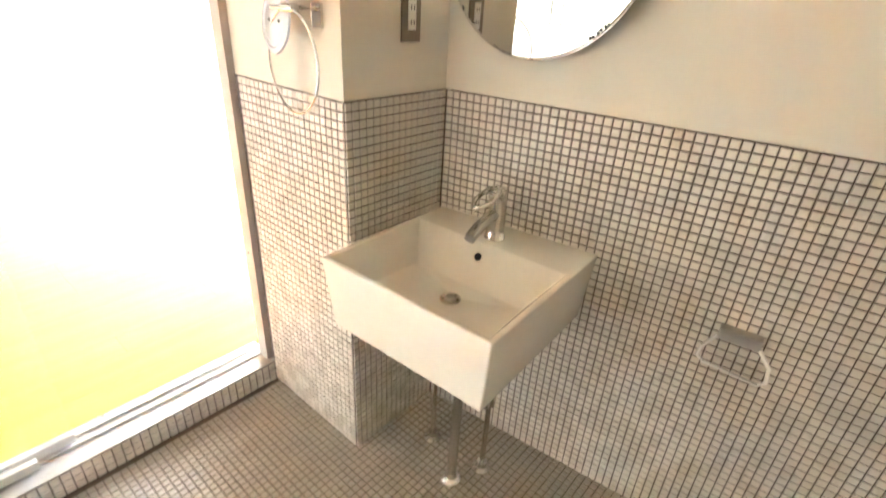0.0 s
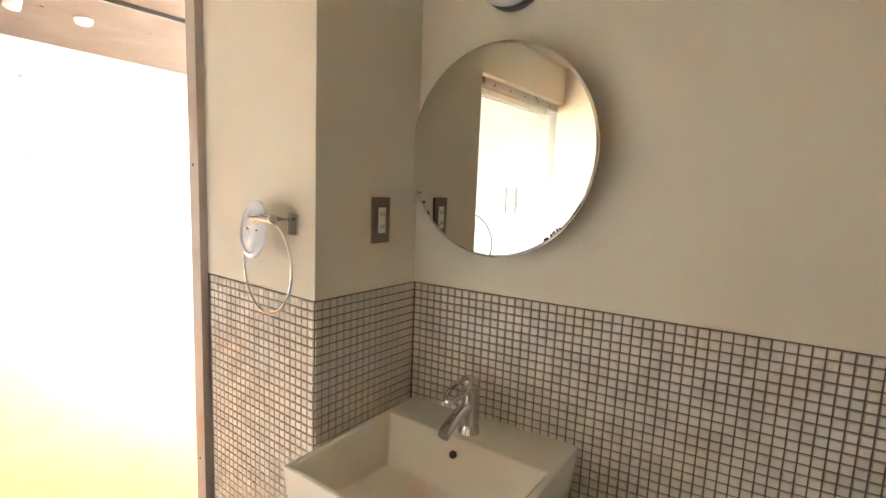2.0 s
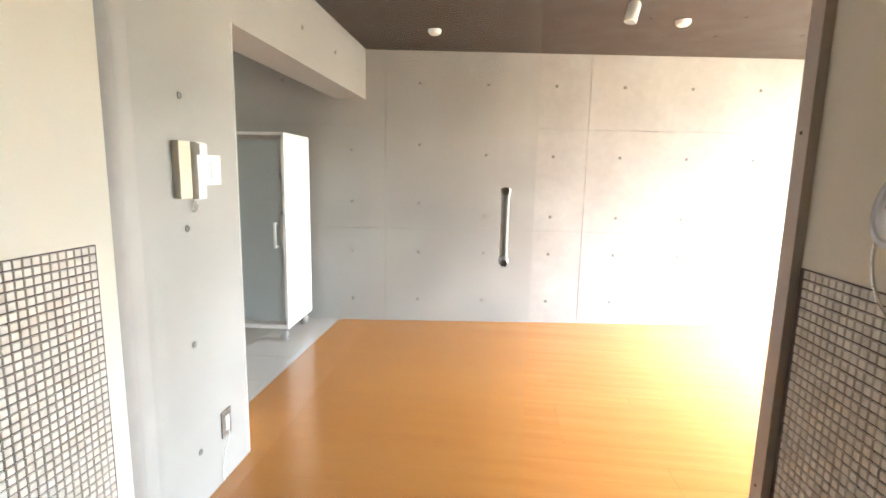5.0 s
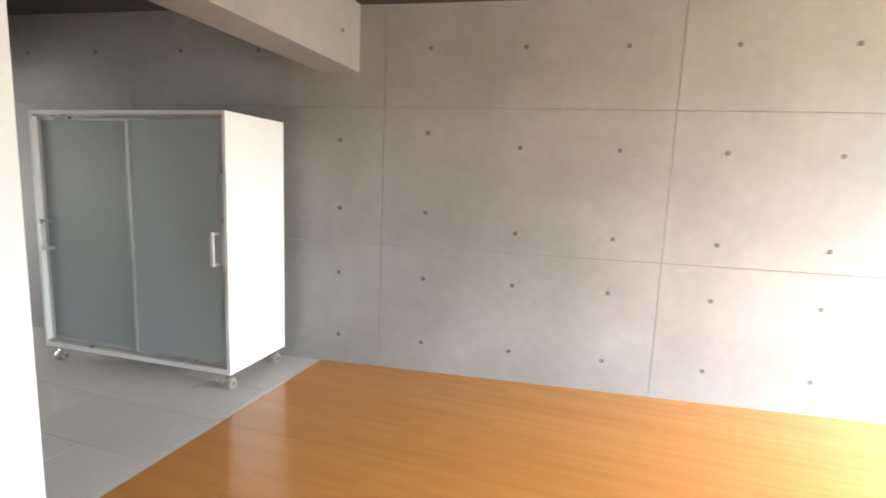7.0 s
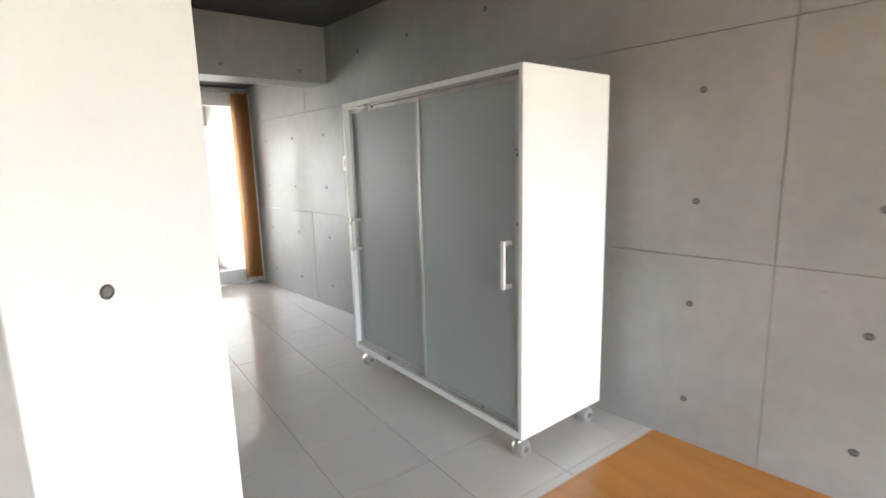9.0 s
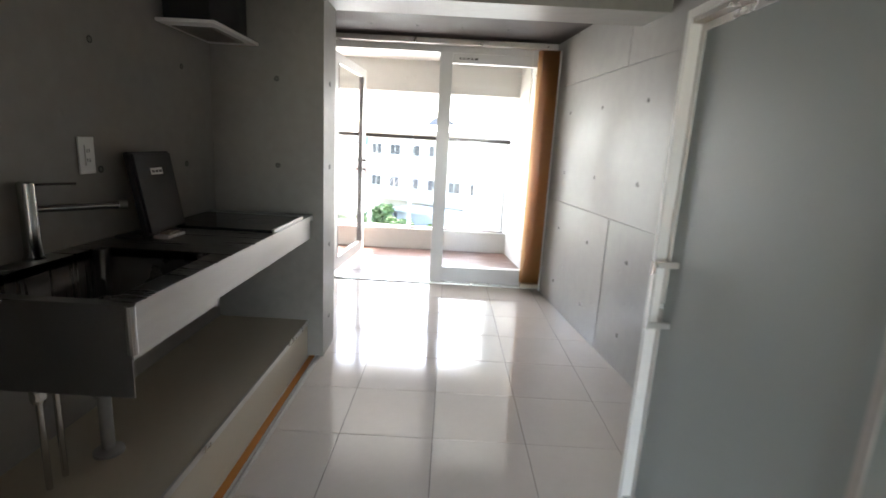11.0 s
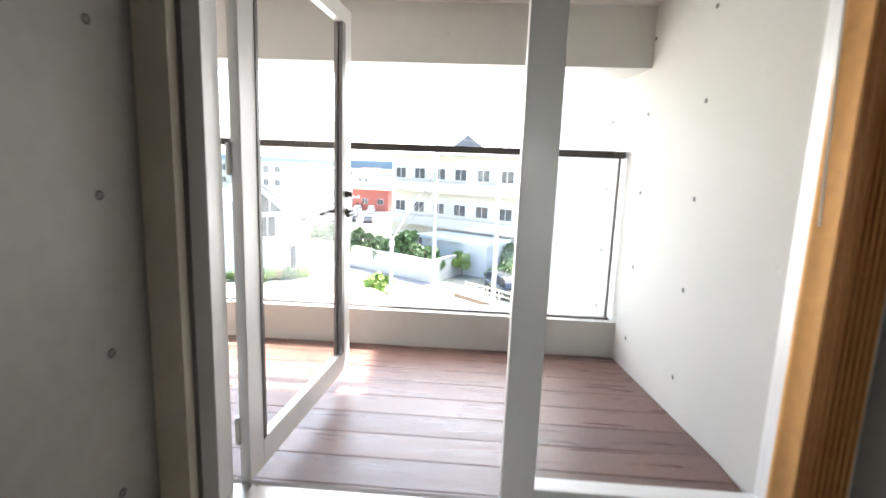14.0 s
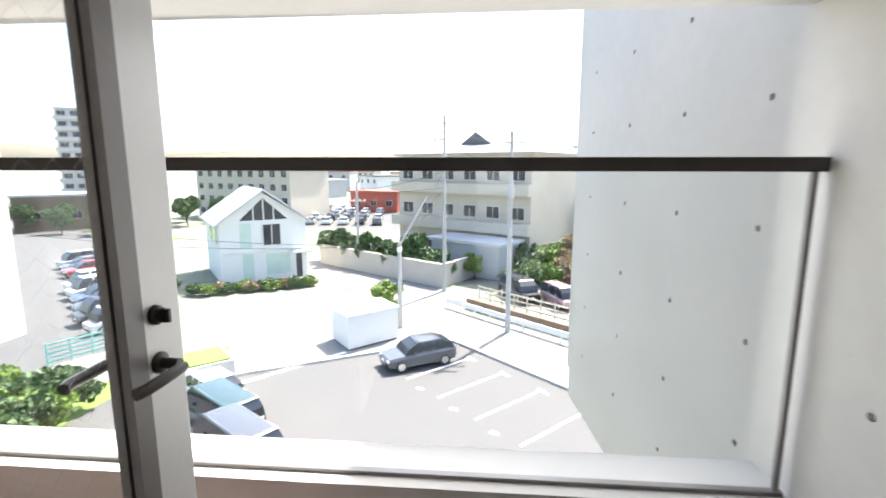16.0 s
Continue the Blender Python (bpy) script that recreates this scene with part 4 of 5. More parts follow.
def vertical_blind():
    v = thing("vertical_blind", "orange vertical blind drawn together beside white edge", "blind")
    part("head_rail", boxed(GX + 0.09, GX + 0.15, -2.5, -0.55, 2.085, 2.13, 0.004), ALU, v)
    for k in range(9):
        y = -0.69 + 0.0185 * k
        bm = bmesh.new()
        n = 8
        a, b = [], []
        for i in range(n + 1):
            u = -0.05 + 0.1 * i / n
            w = 0.006 * math.cos(math.pi * u / 0.1)
            a.append(bm.verts.new((GX + 0.13 + u, y + w + 0.12 * u, 0.07)))
            b.append(bm.verts.new((GX + 0.13 + u, y + w + 0.12 * u, 2.08)))
        for i in range(n):
            bm.faces.new((a[i], a[i + 1], b[i + 1], b[i]))
        s = smooth(part("slat", bm, CURTAIN, v))
        so = s.modifiers.new("thickness", "SOLIDIFY")
        so.thickness = 0.0012
        part("weight", boxed(GX + 0.085, GX + 0.175, y - 0.004, y + 0.012, 0.035, 0.072, 0.003), LAMINATE, s)
    part("wand", rodded((GX + 0.2, -0.75, 1.1), (GX + 0.13, -0.75, 2.08), 0.003, 8), WHITE_PLASTIC, v)
    part("pull_cord", rodded((GX + 0.19, -0.5, 1.3), (GX + 0.14, -0.5, 2.08), 0.002, 6), WHITE_PLASTIC, v)
    part("cord_weight", rodded((GX + 0.192, -0.5, 1.25), (GX + 0.19, -0.5, 1.31), 0.007, 10), WHITE_PLASTIC, v)
    part("end_board", boxed(GX + 0.05, GX + 0.16, -0.525, -0.515, 0.012, 2.08), WHITE_PAINT, v)
    return v


vertical_blind()

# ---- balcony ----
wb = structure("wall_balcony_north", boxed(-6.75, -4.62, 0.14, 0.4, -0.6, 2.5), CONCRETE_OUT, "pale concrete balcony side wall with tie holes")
wb.matrix_world = A
for s in (-4.95, -5.77, -6.4):
    for z in (0.117, 0.614, 1.103, 1.6, 2.05):
        tie_hole(wb, (s, 0.14, z), (0, -1, 0))
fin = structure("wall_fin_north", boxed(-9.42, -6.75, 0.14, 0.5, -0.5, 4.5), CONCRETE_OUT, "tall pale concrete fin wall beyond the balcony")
fin.matrix_world = A
part("lower_edge", boxed(-9.42, -6.75, 0.16, 0.5, -0.8, -0.501), CONCRETE_OUT, fin)
for s in (-6.98, -7.62, -8.3, -9.0):
    for z in (-0.25, 0.18, 0.63, 1.1, 1.6, 2.05):
        tie_hole(fin, (s, 0.14, z), (0, -1, 0))
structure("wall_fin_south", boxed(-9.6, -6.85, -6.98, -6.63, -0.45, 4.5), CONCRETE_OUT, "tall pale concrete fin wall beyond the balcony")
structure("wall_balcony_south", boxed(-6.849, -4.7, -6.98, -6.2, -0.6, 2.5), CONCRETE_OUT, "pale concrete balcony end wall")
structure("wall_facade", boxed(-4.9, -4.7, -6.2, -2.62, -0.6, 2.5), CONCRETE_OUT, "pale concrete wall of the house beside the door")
structure("parapet", boxed(-6.85, -6.565, -6.2, -0.5, -0.6, 0.163), CONCRETE_OUT, "low pale concrete balcony upstand", "parapet")
structure("balcony_slab", boxed(-6.85, -4.7, -6.2, -0.3, -0.6, -0.16), CONCRETE_OUT, "concrete balcony slab", "floor")
structure("balcony_lintel", boxed(-6.8, -6.4, -6.2, -0.3, 1.88, 2.5), CONCRETE_OUT, "pale concrete lintel over the balcony opening", "beam")
structure("ceiling_balcony", boxed(-6.4, -4.69, -6.2, -0.3, 2.25, 2.5), CEIL_BALCONY, "pale painted balcony ceiling", "ceiling")
deck = structure("floor_deck", boxed(-6.6, -4.72, -6.2, -0.45, -0.158, -0.128), TILE_GROUT, "dark red-brown hardwood deck boards", "floor")
for k in range(9):
    x = -6.564 + 0.2045 * k
    part("board", boxed(x + 0.004, x + 0.2045, -6.2, -0.46, -0.127, -0.1, 0.004), DECK, deck)


def balustrade():
    b = thing("balustrade", "clear glass balustrade with dark steel handrail", "balustrade")
    part("handrail", boxed(-6.665, -6.615, -6.2, -0.63, 1.324, 1.372, 0.004), DARK_STEEL, b)
    for y0, y1 in ((-3.55, -0.66), (-6.18, -3.56)):
        p = part("pane", boxed(-6.645, -6.635, y0, y1, 0.185, 1.324), CLEAR_BALCONY, b)
        p.visible_shadow = False
    part("bottom_channel", boxed(-6.655, -6.625, -6.2, -0.64, 0.163, 0.18, 0.002), FRAME_DARK, b)
    part("end_post", boxed(-6.65, -6.63, -0.672, -0.655, 0.18, 1.324), FRAME_DARK, b)
    return b


balustrade()
# ---- outside: ground, roads, houses, cars, plants ----
G = -9.2
ASPHALT = material("parking_asphalt", (0.115, 0.112, 0.11), 0.9, second=(0.085, 0.083, 0.082), scale=0.25, fine=6, bump=0.2)
ROAD = material("pale_road_surface", (0.24, 0.232, 0.22), 0.9, second=(0.19, 0.183, 0.175), scale=0.12, fine=5, bump=0.15)
LAND = material("town_ground", (0.2, 0.195, 0.175), 0.95, second=(0.14, 0.16, 0.1), scale=0.02, fine=0.6, bump=0)
GRASS = material("lawn", (0.2, 0.3, 0.06), 0.9, second=(0.12, 0.2, 0.04), scale=1.5, fine=30, bump=0.4)
LINE = material("white_road_paint", (0.8, 0.8, 0.78), 0.7, second=(0.68, 0.68, 0.66), scale=3, fine=20)
LEAF = material("leaf_green", (0.085, 0.15, 0.045), 0.6, second=(0.04, 0.08, 0.022), scale=1.2, fine=12, bump=0)
LEAF_PALE = material("leaf_yellow_green", (0.2, 0.28, 0.05), 0.6, second=(0.1, 0.17, 0.03), scale=1.2, fine=12, bump=0)
FLOWER = material("pink_shrub_leaf", (0.4, 0.22, 0.18), 0.7, second=(0.16, 0.2, 0.06), scale=4, fine=12, bump=0)
BARK = material("bark", (0.14, 0.1, 0.07), 0.9, scale=8, fine=30, bump=0.5)
HOUSE_WHITE = material("house_white_render", (0.74, 0.73, 0.7), 0.8, second=(0.66, 0.65, 0.62), scale=0.6, fine=12)
HOUSE_BEIGE = material("building_beige_tile", (0.52, 0.47, 0.39), 0.8, second=(0.45, 0.4, 0.33), scale=0.5, fine=10)
HOUSE_GREY = material("tower_grey", (0.45, 0.45, 0.45), 0.8, second=(0.4, 0.4, 0.4), scale=0.2, fine=4)
GREEN_PANEL = material("pale_green_panel", (0.55, 0.66, 0.58), 0.6, scale=2)
ROOF_LIGHT = material("light_roof_tile", (0.5, 0.51, 0.53), 0.5, second=(0.42, 0.43, 0.45), scale=1.5, fine=8)
ROOF_DARK = material("dark_roof", (0.1, 0.1, 0.105), 0.6, scale=2)
ROOF_RED = material("red_roof", (0.4, 0.1, 0.07), 0.7, scale=1)
GARDEN_WALL = material("garden_wall_render", (0.5, 0.46, 0.4), 0.85, second=(0.42, 0.385, 0.33), scale=0.7, fine=8)
WINDOW_DARK = material("dark_window_glass", (0.03, 0.035, 0.045), 0.1, scale=1, bump=0)
POLE = material("concrete_pole", (0.45, 0.44, 0.42), 0.8, scale=3)
# the blue is distance haze mixed into the hill colour
HILL = material("hazy_far_hill", (0.14, 0.2, 0.26), 1.0, second=(0.1, 0.15, 0.2), scale=0.01, fine=0.1, bump=0)
CABLE = material("black_cable", (0.04, 0.04, 0.04), 0.6, scale=5, bump=0)
TYRE = material("tyre_rubber", (0.03, 0.03, 0.03), 0.8, scale=8)
LIGHT_GLASS = material("headlight_glass", (0.7, 0.7, 0.7), 0.1, 0.5, scale=5, bump=0)
FENCE_TEAL = material("teal_fence", (0.2, 0.45, 0.4), 0.6, scale=5)
BROWN_WALL = material("brown_retaining_wall", (0.2, 0.14, 0.1), 0.9, scale=1.5, fine=10)

structure("ground", boxed(-2500, 2500, -2500, 2500, G - 1, G), LAND, "wide built-up town ground", "ground")


def sheet(name, pts, mat, label, category, lift):
    return structure(name, prism(pts, G - 0.05, G + lift), mat, label, category)


sheet("road", [(-9.8, -34), (-24.0, -22), (-27.6, -14.4), (-33.4, -3.4), (-18.5, 11), (-15, 16), (-24, 14), (-33.4, 3.3), (-40.4, -4.3), (-46, -4.7), (-62, -24), (-56, -21), (-46.0, -17), (-36.6, -19), (-34, -30), (-20, -52)], ROAD, "pale grey street with a crossing", "road", 0.004)
sheet("parking_lot", [(-9.8, 14), (-9.8, -24), (-26.0, -18.9), (-29.3, -16.2), (-27.4, -14.2), (-33.2, -3.5), (-20.5, 9)], ASPHALT, "grey asphalt car park with white bays", "car park", 0.012)
sheet("parking_lot_far", [(-26.5, -25.5), (-33.2, -21.7), (-55.7, -43.0), (-89, -77), (-95, -100), (-50, -70), (-26.5, -36)], ASPHALT, "asphalt car park beside the street", "car park", 0.012)
sheet("parking_lot_distant", [(-85, -36), (-85, -14), (-150, -20), (-150, -60)], ASPHALT, "distant car park full of cars", "car park", 0.012)
lawn = sheet("lawn_near", [(-10.5, -19.5), (-25.5, -18.6), (-31.0, -16.3), (-31.4, -16.9), (-26.0, -20.3), (-18, -27), (-10, -24)], GRASS, "yellow-green grass patch", "grass", 0.03)
sheet("lawn_field", [(-72, -46), (-62, -48.5), (-92, -79), (-116, -84)], GRASS, "green field plot", "grass", 0.03)


def strip(bm, a, b, w, z0, z1):
    a, b = Vector((*a, 0)), Vector((*b, 0))
    d = (b - a).normalized()
    n = Vector((-d.y, d.x, 0)) * w / 2
    lo = [bm.verts.new((p.x, p.y, z0)) for p in (a - n, b - n, b + n, a + n)]
    hi = [bm.verts.new((p.x, p.y, z1)) for p in (a - n, b - n, b + n, a + n)]
    bm.faces.new(lo[::-1])
    bm.faces.new(hi)
    for i in range(4):
        bm.faces.new((lo[i], lo[(i + 1) % 4], hi[(i + 1) % 4], hi[i]))


def stripped(a, b, w, z0, z1):
    bm = bmesh.new()
    strip(bm, a, b, w, z0, z1)
    return bm


lot = bpy.data.objects["parking_lot"]
for k in range(5):
    a = (-30.69 + 1.85 * k, -2.43 + 1.74 * k)
    b = (a[0] + 2.92, a[1] - 3.0)
    part("bay_line", stripped(a, b, 0.16, G + 0.012, G + 0.018), LINE, lot)
    part("bay_mark", stripped((a[0] + 0.35, a[1] + 0.35), (a[0] - 0.25, a[1] - 0.05), 0.2, G + 0.012, G + 0.018), LINE, lot)
    part("bay_dot", stripped((b[0] + 0.9, b[1] + 0.6), (b[0] + 1.1, b[1] + 0.95), 0.2, G + 0.012, G + 0.018), LINE, lot)
for a, b in (((-33.3, -3.5), (-20.5, 9.0)), ((-27.4, -14.2), (-33.3, -3.5))):
    part("kerb", stripped(a, b, 0.18, G, G + 0.15), CONCRETE_OUT, lot)
part("edge_line", stripped((-26.6, -13.5), (-31, -9.5), 0.3, G + 0.012, G + 0.018), LINE, lot)


def car(at, rz, colour, label, kind="hatch"):
    paint = material("car_paint", colour, 0.25, 0.3, second=tuple(c * 0.92 for c in colour), scale=1, bump=0, rough_var=0.03, coat=0.6)
    c = thing("car", label, "car", (at[0], at[1], G + 0.013), rz, group="parked cars")
    L, Wd, H = {"hatch": (3.95, 1.68, 1.46), "van": (4.3, 1.7, 1.9), "suv": (4.3, 1.72, 1.75), "kei": (3.4, 1.48, 1.7)}[kind]
    hl, hw = L / 2, Wd / 2
    belt = 0.62 * H if kind == "hatch" else 0.56 * H
    body = [(-hl, 0.45, 0.62 * belt, 0.8), (-hl + 0.12, 0.25, 0.82 * belt, 0.93), (-hl * 0.62, 0.2, 0.92 * belt, 1.0), (-0.2, 0.2, belt, 1.0), (hl * 0.6, 0.2, belt * 1.04, 1.0), (hl - 0.1, 0.25, belt * 1.03, 0.95), (hl, 0.4, belt * 0.9, 0.85)]
    if kind != "hatch":
        body = [(x, lo, max(hi, belt * (0.8 if x < -hl * 0.8 else 0.95)), w) for x, lo, hi, w in body]
    rings = [[(x, -hw * w, lo + 0.08), (x, -hw * w * 1.0, hi - 0.12), (x, -hw * w * 0.9, hi), (x, hw * w * 0.9, hi), (x, hw * w, hi - 0.12), (x, hw * w, lo + 0.08), (x, hw * w * 0.85, lo), (x, -hw * w * 0.85, lo)] for x, lo, hi, w in body]
    smooth(part("body", loft(bmesh.new(), rings), paint, c), 30)
    xs = (-hl * 0.5, -hl * 0.12, hl * 0.55, hl * 0.92) if kind == "hatch" else (-hl * 0.78, -hl * 0.5, hl * 0.85, hl * 0.96)
    b0 = belt - 0.04
    def ring(x0, x1, z, k):
        return [(x0, -hw * k, z), (x1, -hw * k, z), (x1, hw * k, z), (x0, hw * k, z)]
    smooth(part("windows", loft(bmesh.new(), [ring(xs[0], xs[3], b0, 0.9), ring(xs[0] * 0.7 + xs[1] * 0.3, xs[3] * 0.9 + xs[2] * 0.1, b0 + 0.5 * (H - b0), 0.84), ring(xs[1], xs[2], H - 0.06, 0.74)]), WINDOW_DARK, c, "dark car windows"), 20)
    smooth(part("roof", loft(bmesh.new(), [ring(xs[1] - 0.05, xs[2] + 0.05, H - 0.065, 0.76), ring(xs[1] + 0.02, xs[2], H - 0.02, 0.72), ring(xs[1] + 0.2, xs[2] - 0.2, H, 0.6)]), paint, c), 40)
    for f in (0.18, 0.62):
        x = xs[1] + (xs[2] - xs[1]) * f
        for s in (-1, 1):
            part("pillar", loft(bmesh.new(), [[(x - 0.05 + d, s * hw * k - 0.012, z), (x + 0.05 + d, s * hw * k - 0.012, z), (x + 0.05 + d, s * hw * k + 0.012, z), (x - 0.05 + d, s * hw * k + 0.012, z)] for z, k, d in ((b0, 0.9, 0), (H - 0.06, 0.745, 0.05))]), paint, c)
    for x in (-hl * 0.62, hl * 0.62):
        for s in (-1, 1):
            w = smooth(part("wheel", moved(lathe([(0.2, -0.09), (0.3, -0.09), (0.315, -0.06), (0.315, 0.06), (0.3, 0.09), (0.2, 0.09)], 20), pose(x, s * (hw - 0.09), 0.315) @ pose(0, 0, 0, 90, 0, 0)), TYRE, c))
            part("rim", moved(lathe([(0.2, -0.095), (0.19, -0.1), (0.08, -0.085), (0.08, 0.085), (0.19, 0.1), (0.2, 0.095)], 14), pose(x, s * (hw - 0.09), 0.315) @ pose(0, 0, 0, 90, 0, 0)), ALU, w)
    for s in (-1, 1):
        part("headlight", boxed(-hl + 0.02, -hl + 0.3, s * hw * 0.72 - 0.13, s * hw * 0.72 + 0.13, 0.62 * belt, 0.62 * belt + 0.14, 0.03), LIGHT_GLASS, c)
        part("tail_light", boxed(hl - 0.14, hl - 0.005, s * hw * 0.78 - 0.07, s * hw * 0.78 + 0.07, belt * 0.7, belt * 0.95, 0.02), ROOF_RED, c)
        part("door_mirror", boxed(xs[0] * 0.6 + 0.0, xs[0] * 0.6 + 0.12, s * (hw + 0.06) - 0.07, s * (hw + 0.06) + 0.07, belt, belt + 0.12, 0.02), paint, c)
    part("grille", boxed(-hl - 0.005, -hl + 0.1, -hw * 0.5, hw * 0.5, 0.3, 0.44, 0.02), BLACK, c)
    part("number_plate", boxed(-hl - 0.012, -hl + 0.0, -0.16, 0.16, 0.46, 0.6), LINE, c)
    return c


GREYC, SILV, WHT, BLK, TEAL, REDC = (0.11, 0.115, 0.125), (0.45, 0.46, 0.47), (0.75, 0.75, 0.74), (0.03, 0.032, 0.035), (0.06, 0.1, 0.1), (0.4, 0.03, 0.03)
car((-29.75, -5.15), 123 - 3, GREYC, "dark grey hatchback parked in a bay")
car((-24.7, -14.0), 55, WHT, "white car parked at the edge of the car park")
car((-22.5, -12.2), 55, TEAL, "dark teal estate car in the car park", "suv")
car((-20.4, -10.5), 55, GREYC, "grey car with long roof in the car park", "suv")
car((-43.6, 1.2), 205, BLK, "black off-road car behind the guard rail", "suv")
car((-41.6, 4.1), 205, (0.45, 0.3, 0.3), "reddish white small car behind the guard rail", "kei")
row = [(WHT, "kei", "white van with red sign on its side"), (BLK, "suv", "black car in a parked row"), (GREYC, "hatch", "grey car in a parked row"), ((0.05, 0.07, 0.14), "hatch", "dark blue car in a parked row"), (WHT, "suv", "white car in a parked row"), (WHT, "suv", "white car in a parked row"), (REDC, "hatch", "red car in a parked row"), (GREYC, "hatch", "grey car in a parked row"), (SILV, "suv", "silver car in a parked row")]
for k, (col, kd, lb) in enumerate(row):
    c = car((-33.7 - 1.98 * k - (3 if k > 5 else 0), -25.5 - 1.95 * k - (3 if k > 5 else 0)), 150, col, lb, kd)
    if k == 0:
        part("side_sign", boxed(-0.6, 0.9, 0.742, 0.752, 0.62, 0.98), LINE, c, "white side panel")
        part("side_sign", boxed(-0.6, 0.1, 0.753, 0.757, 0.82, 0.97), ROOF_RED, c, "red stripe")
rng = random.Random(9)
for k in range(34):
    car((-92 - 6.5 * (k // 7), -21 - 3.1 * (k % 7) - 1.2 * (k // 7)), 10, rng.choice((WHT, SILV, WHT, GREYC, BLK)), "far car in the distant car park", "hatch")


def frame2(origin, ang):
    return pose(origin[0], origin[1], G, 0, 0, ang)


def facade_window(parent, x, z, w, h, y=0.0, bars=True):
    """A window standing proud in the local front plane y."""
    f = part("window", boxed(x - w / 2, x + w / 2, y - 0.04, y + 0.02, z, z + h), FRAME, parent)
    part("window_pane", boxed(x - w / 2 + 0.06, x + w / 2 - 0.06, y - 0.055, y - 0.041, z + 0.06, z + h - 0.06), WINDOW_DARK, f)
    if bars:
        part("window_bar", boxed(x - 0.025, x + 0.025, y - 0.065, y - 0.042, z + 0.05, z + h - 0.05), FRAME, f)
    return f


def gable_house():
    """White house: local x along the gable front, y into the house."""
    h = thing("house", "white two-storey house with glazed gable and light roof", "house", (-45.75, -24.9, G), 127.3)
    Wd, D, E, R = 7.7, 8.5, 5.6, 8.3
    h.matrix_world = pose(-50.4, -18.8, G, 0, 0, 0) @ pose(0, 0, 0, 0, 0, math.degrees(math.atan2(-24.9 + 18.8, -45.75 + 50.4)))
    # local +y points away from the street
    def pr(pts, y0, y1):
        bm = bmesh.new()
        a, b = [bm.verts.new((x, y0, z)) for x, z in pts], [bm.verts.new((x, y1, z)) for x, z in pts]
        bm.faces.new(a)
        bm.faces.new(b[::-1])
        for i in range(len(pts)):
            j = (i + 1) % len(pts)
            bm.faces.new((a[i], b[i], b[j], a[j]))
        bmesh.ops.recalc_face_normals(bm, faces=bm.faces)
        return bm
    part("wall", pr([(0, 0), (Wd, 0), (Wd, E), (Wd / 2, R - 0.15), (0, E)], -D, 0), HOUSE_WHITE, h)
    for a, b, sg in ((-0.5, Wd / 2, 1), (Wd + 0.5, Wd / 2, -1)):
        k = (R - E) / (Wd / 2)
        za = E - 0.5 * k
        rf = part("roof", pr([(a, za), (b, R), (b, R + 0.18), (a, za + 0.18)], -D - 0.4, 0.6), ROOF_LIGHT, h)
        for q in range(10):
            yy = -D + 0.9 * q
            part("roof_rib", pr([(a, za + 0.18), (b, R + 0.18), (b, R + 0.23), (a, za + 0.23)], yy, yy + 0.06), ROOF_LIGHT, rf)
    part("gable_window", pr([(1.7, E + 0.05), (Wd - 1.7, E + 0.05), (Wd / 2, R - 0.65)], 0.0, 0.03), WINDOW_DARK, h, "blue-dark triangular gable glazing")
    for x in (Wd / 2 - 0.9, Wd / 2, Wd / 2 + 0.9):
        part("gable_bar", boxed(x - 0.05, x + 0.05, 0.031, 0.07, E + 0.05, R - 0.7 - abs(x - Wd / 2) * 0.72), HOUSE_WHITE, h)
    part("belt", boxed(-0.05, Wd + 0.05, 0.0, 0.08, 2.75, 2.95), HOUSE_WHITE, h)
    part("big_window", boxed(2.4, 4.0, 0.0, 0.05, 3.3, 5.2), WINDOW_DARK, h)
    for x in (2.4, 3.2, 4.0):
        part("window_bar", boxed(x - 0.04, x + 0.04, 0.05, 0.09, 3.3, 5.2), FRAME, h)
    for x0, x1, z0, z1 in ((5.0, 6.0, 3.1, 5.4), (4.9, 5.9, 0.2, 2.6), (1.6, 3.8, 0.5, 2.5)):
        part("green_panel", boxed(x0, x1, 0.0, 0.03, z0, z1), GREEN_PANEL, h, "pale green wall panel")
    d = part("door", boxed(0.5, 1.2, 0.0, 0.05, 0.0, 2.3), WINDOW_DARK, h)
    part("door_frame", boxed(0.42, 0.5, 0.0, 0.1, 0.0, 2.4), FRAME, d)
    part("porch", boxed(-0.2, 1.6, 0.0, 1.3, 2.5, 2.65), HOUSE_WHITE, h)
    part("porch_post", boxed(1.4, 1.55, 1.1, 1.25, 0.0, 2.5), HOUSE_WHITE, h)
    for y in (-2.0, -5.0):
        part("side_window", boxed(Wd - 0.01, Wd + 0.03, y - 0.6, y + 0.6, 3.5, 4.8), WINDOW_DARK, h)
    return h


gable_house()


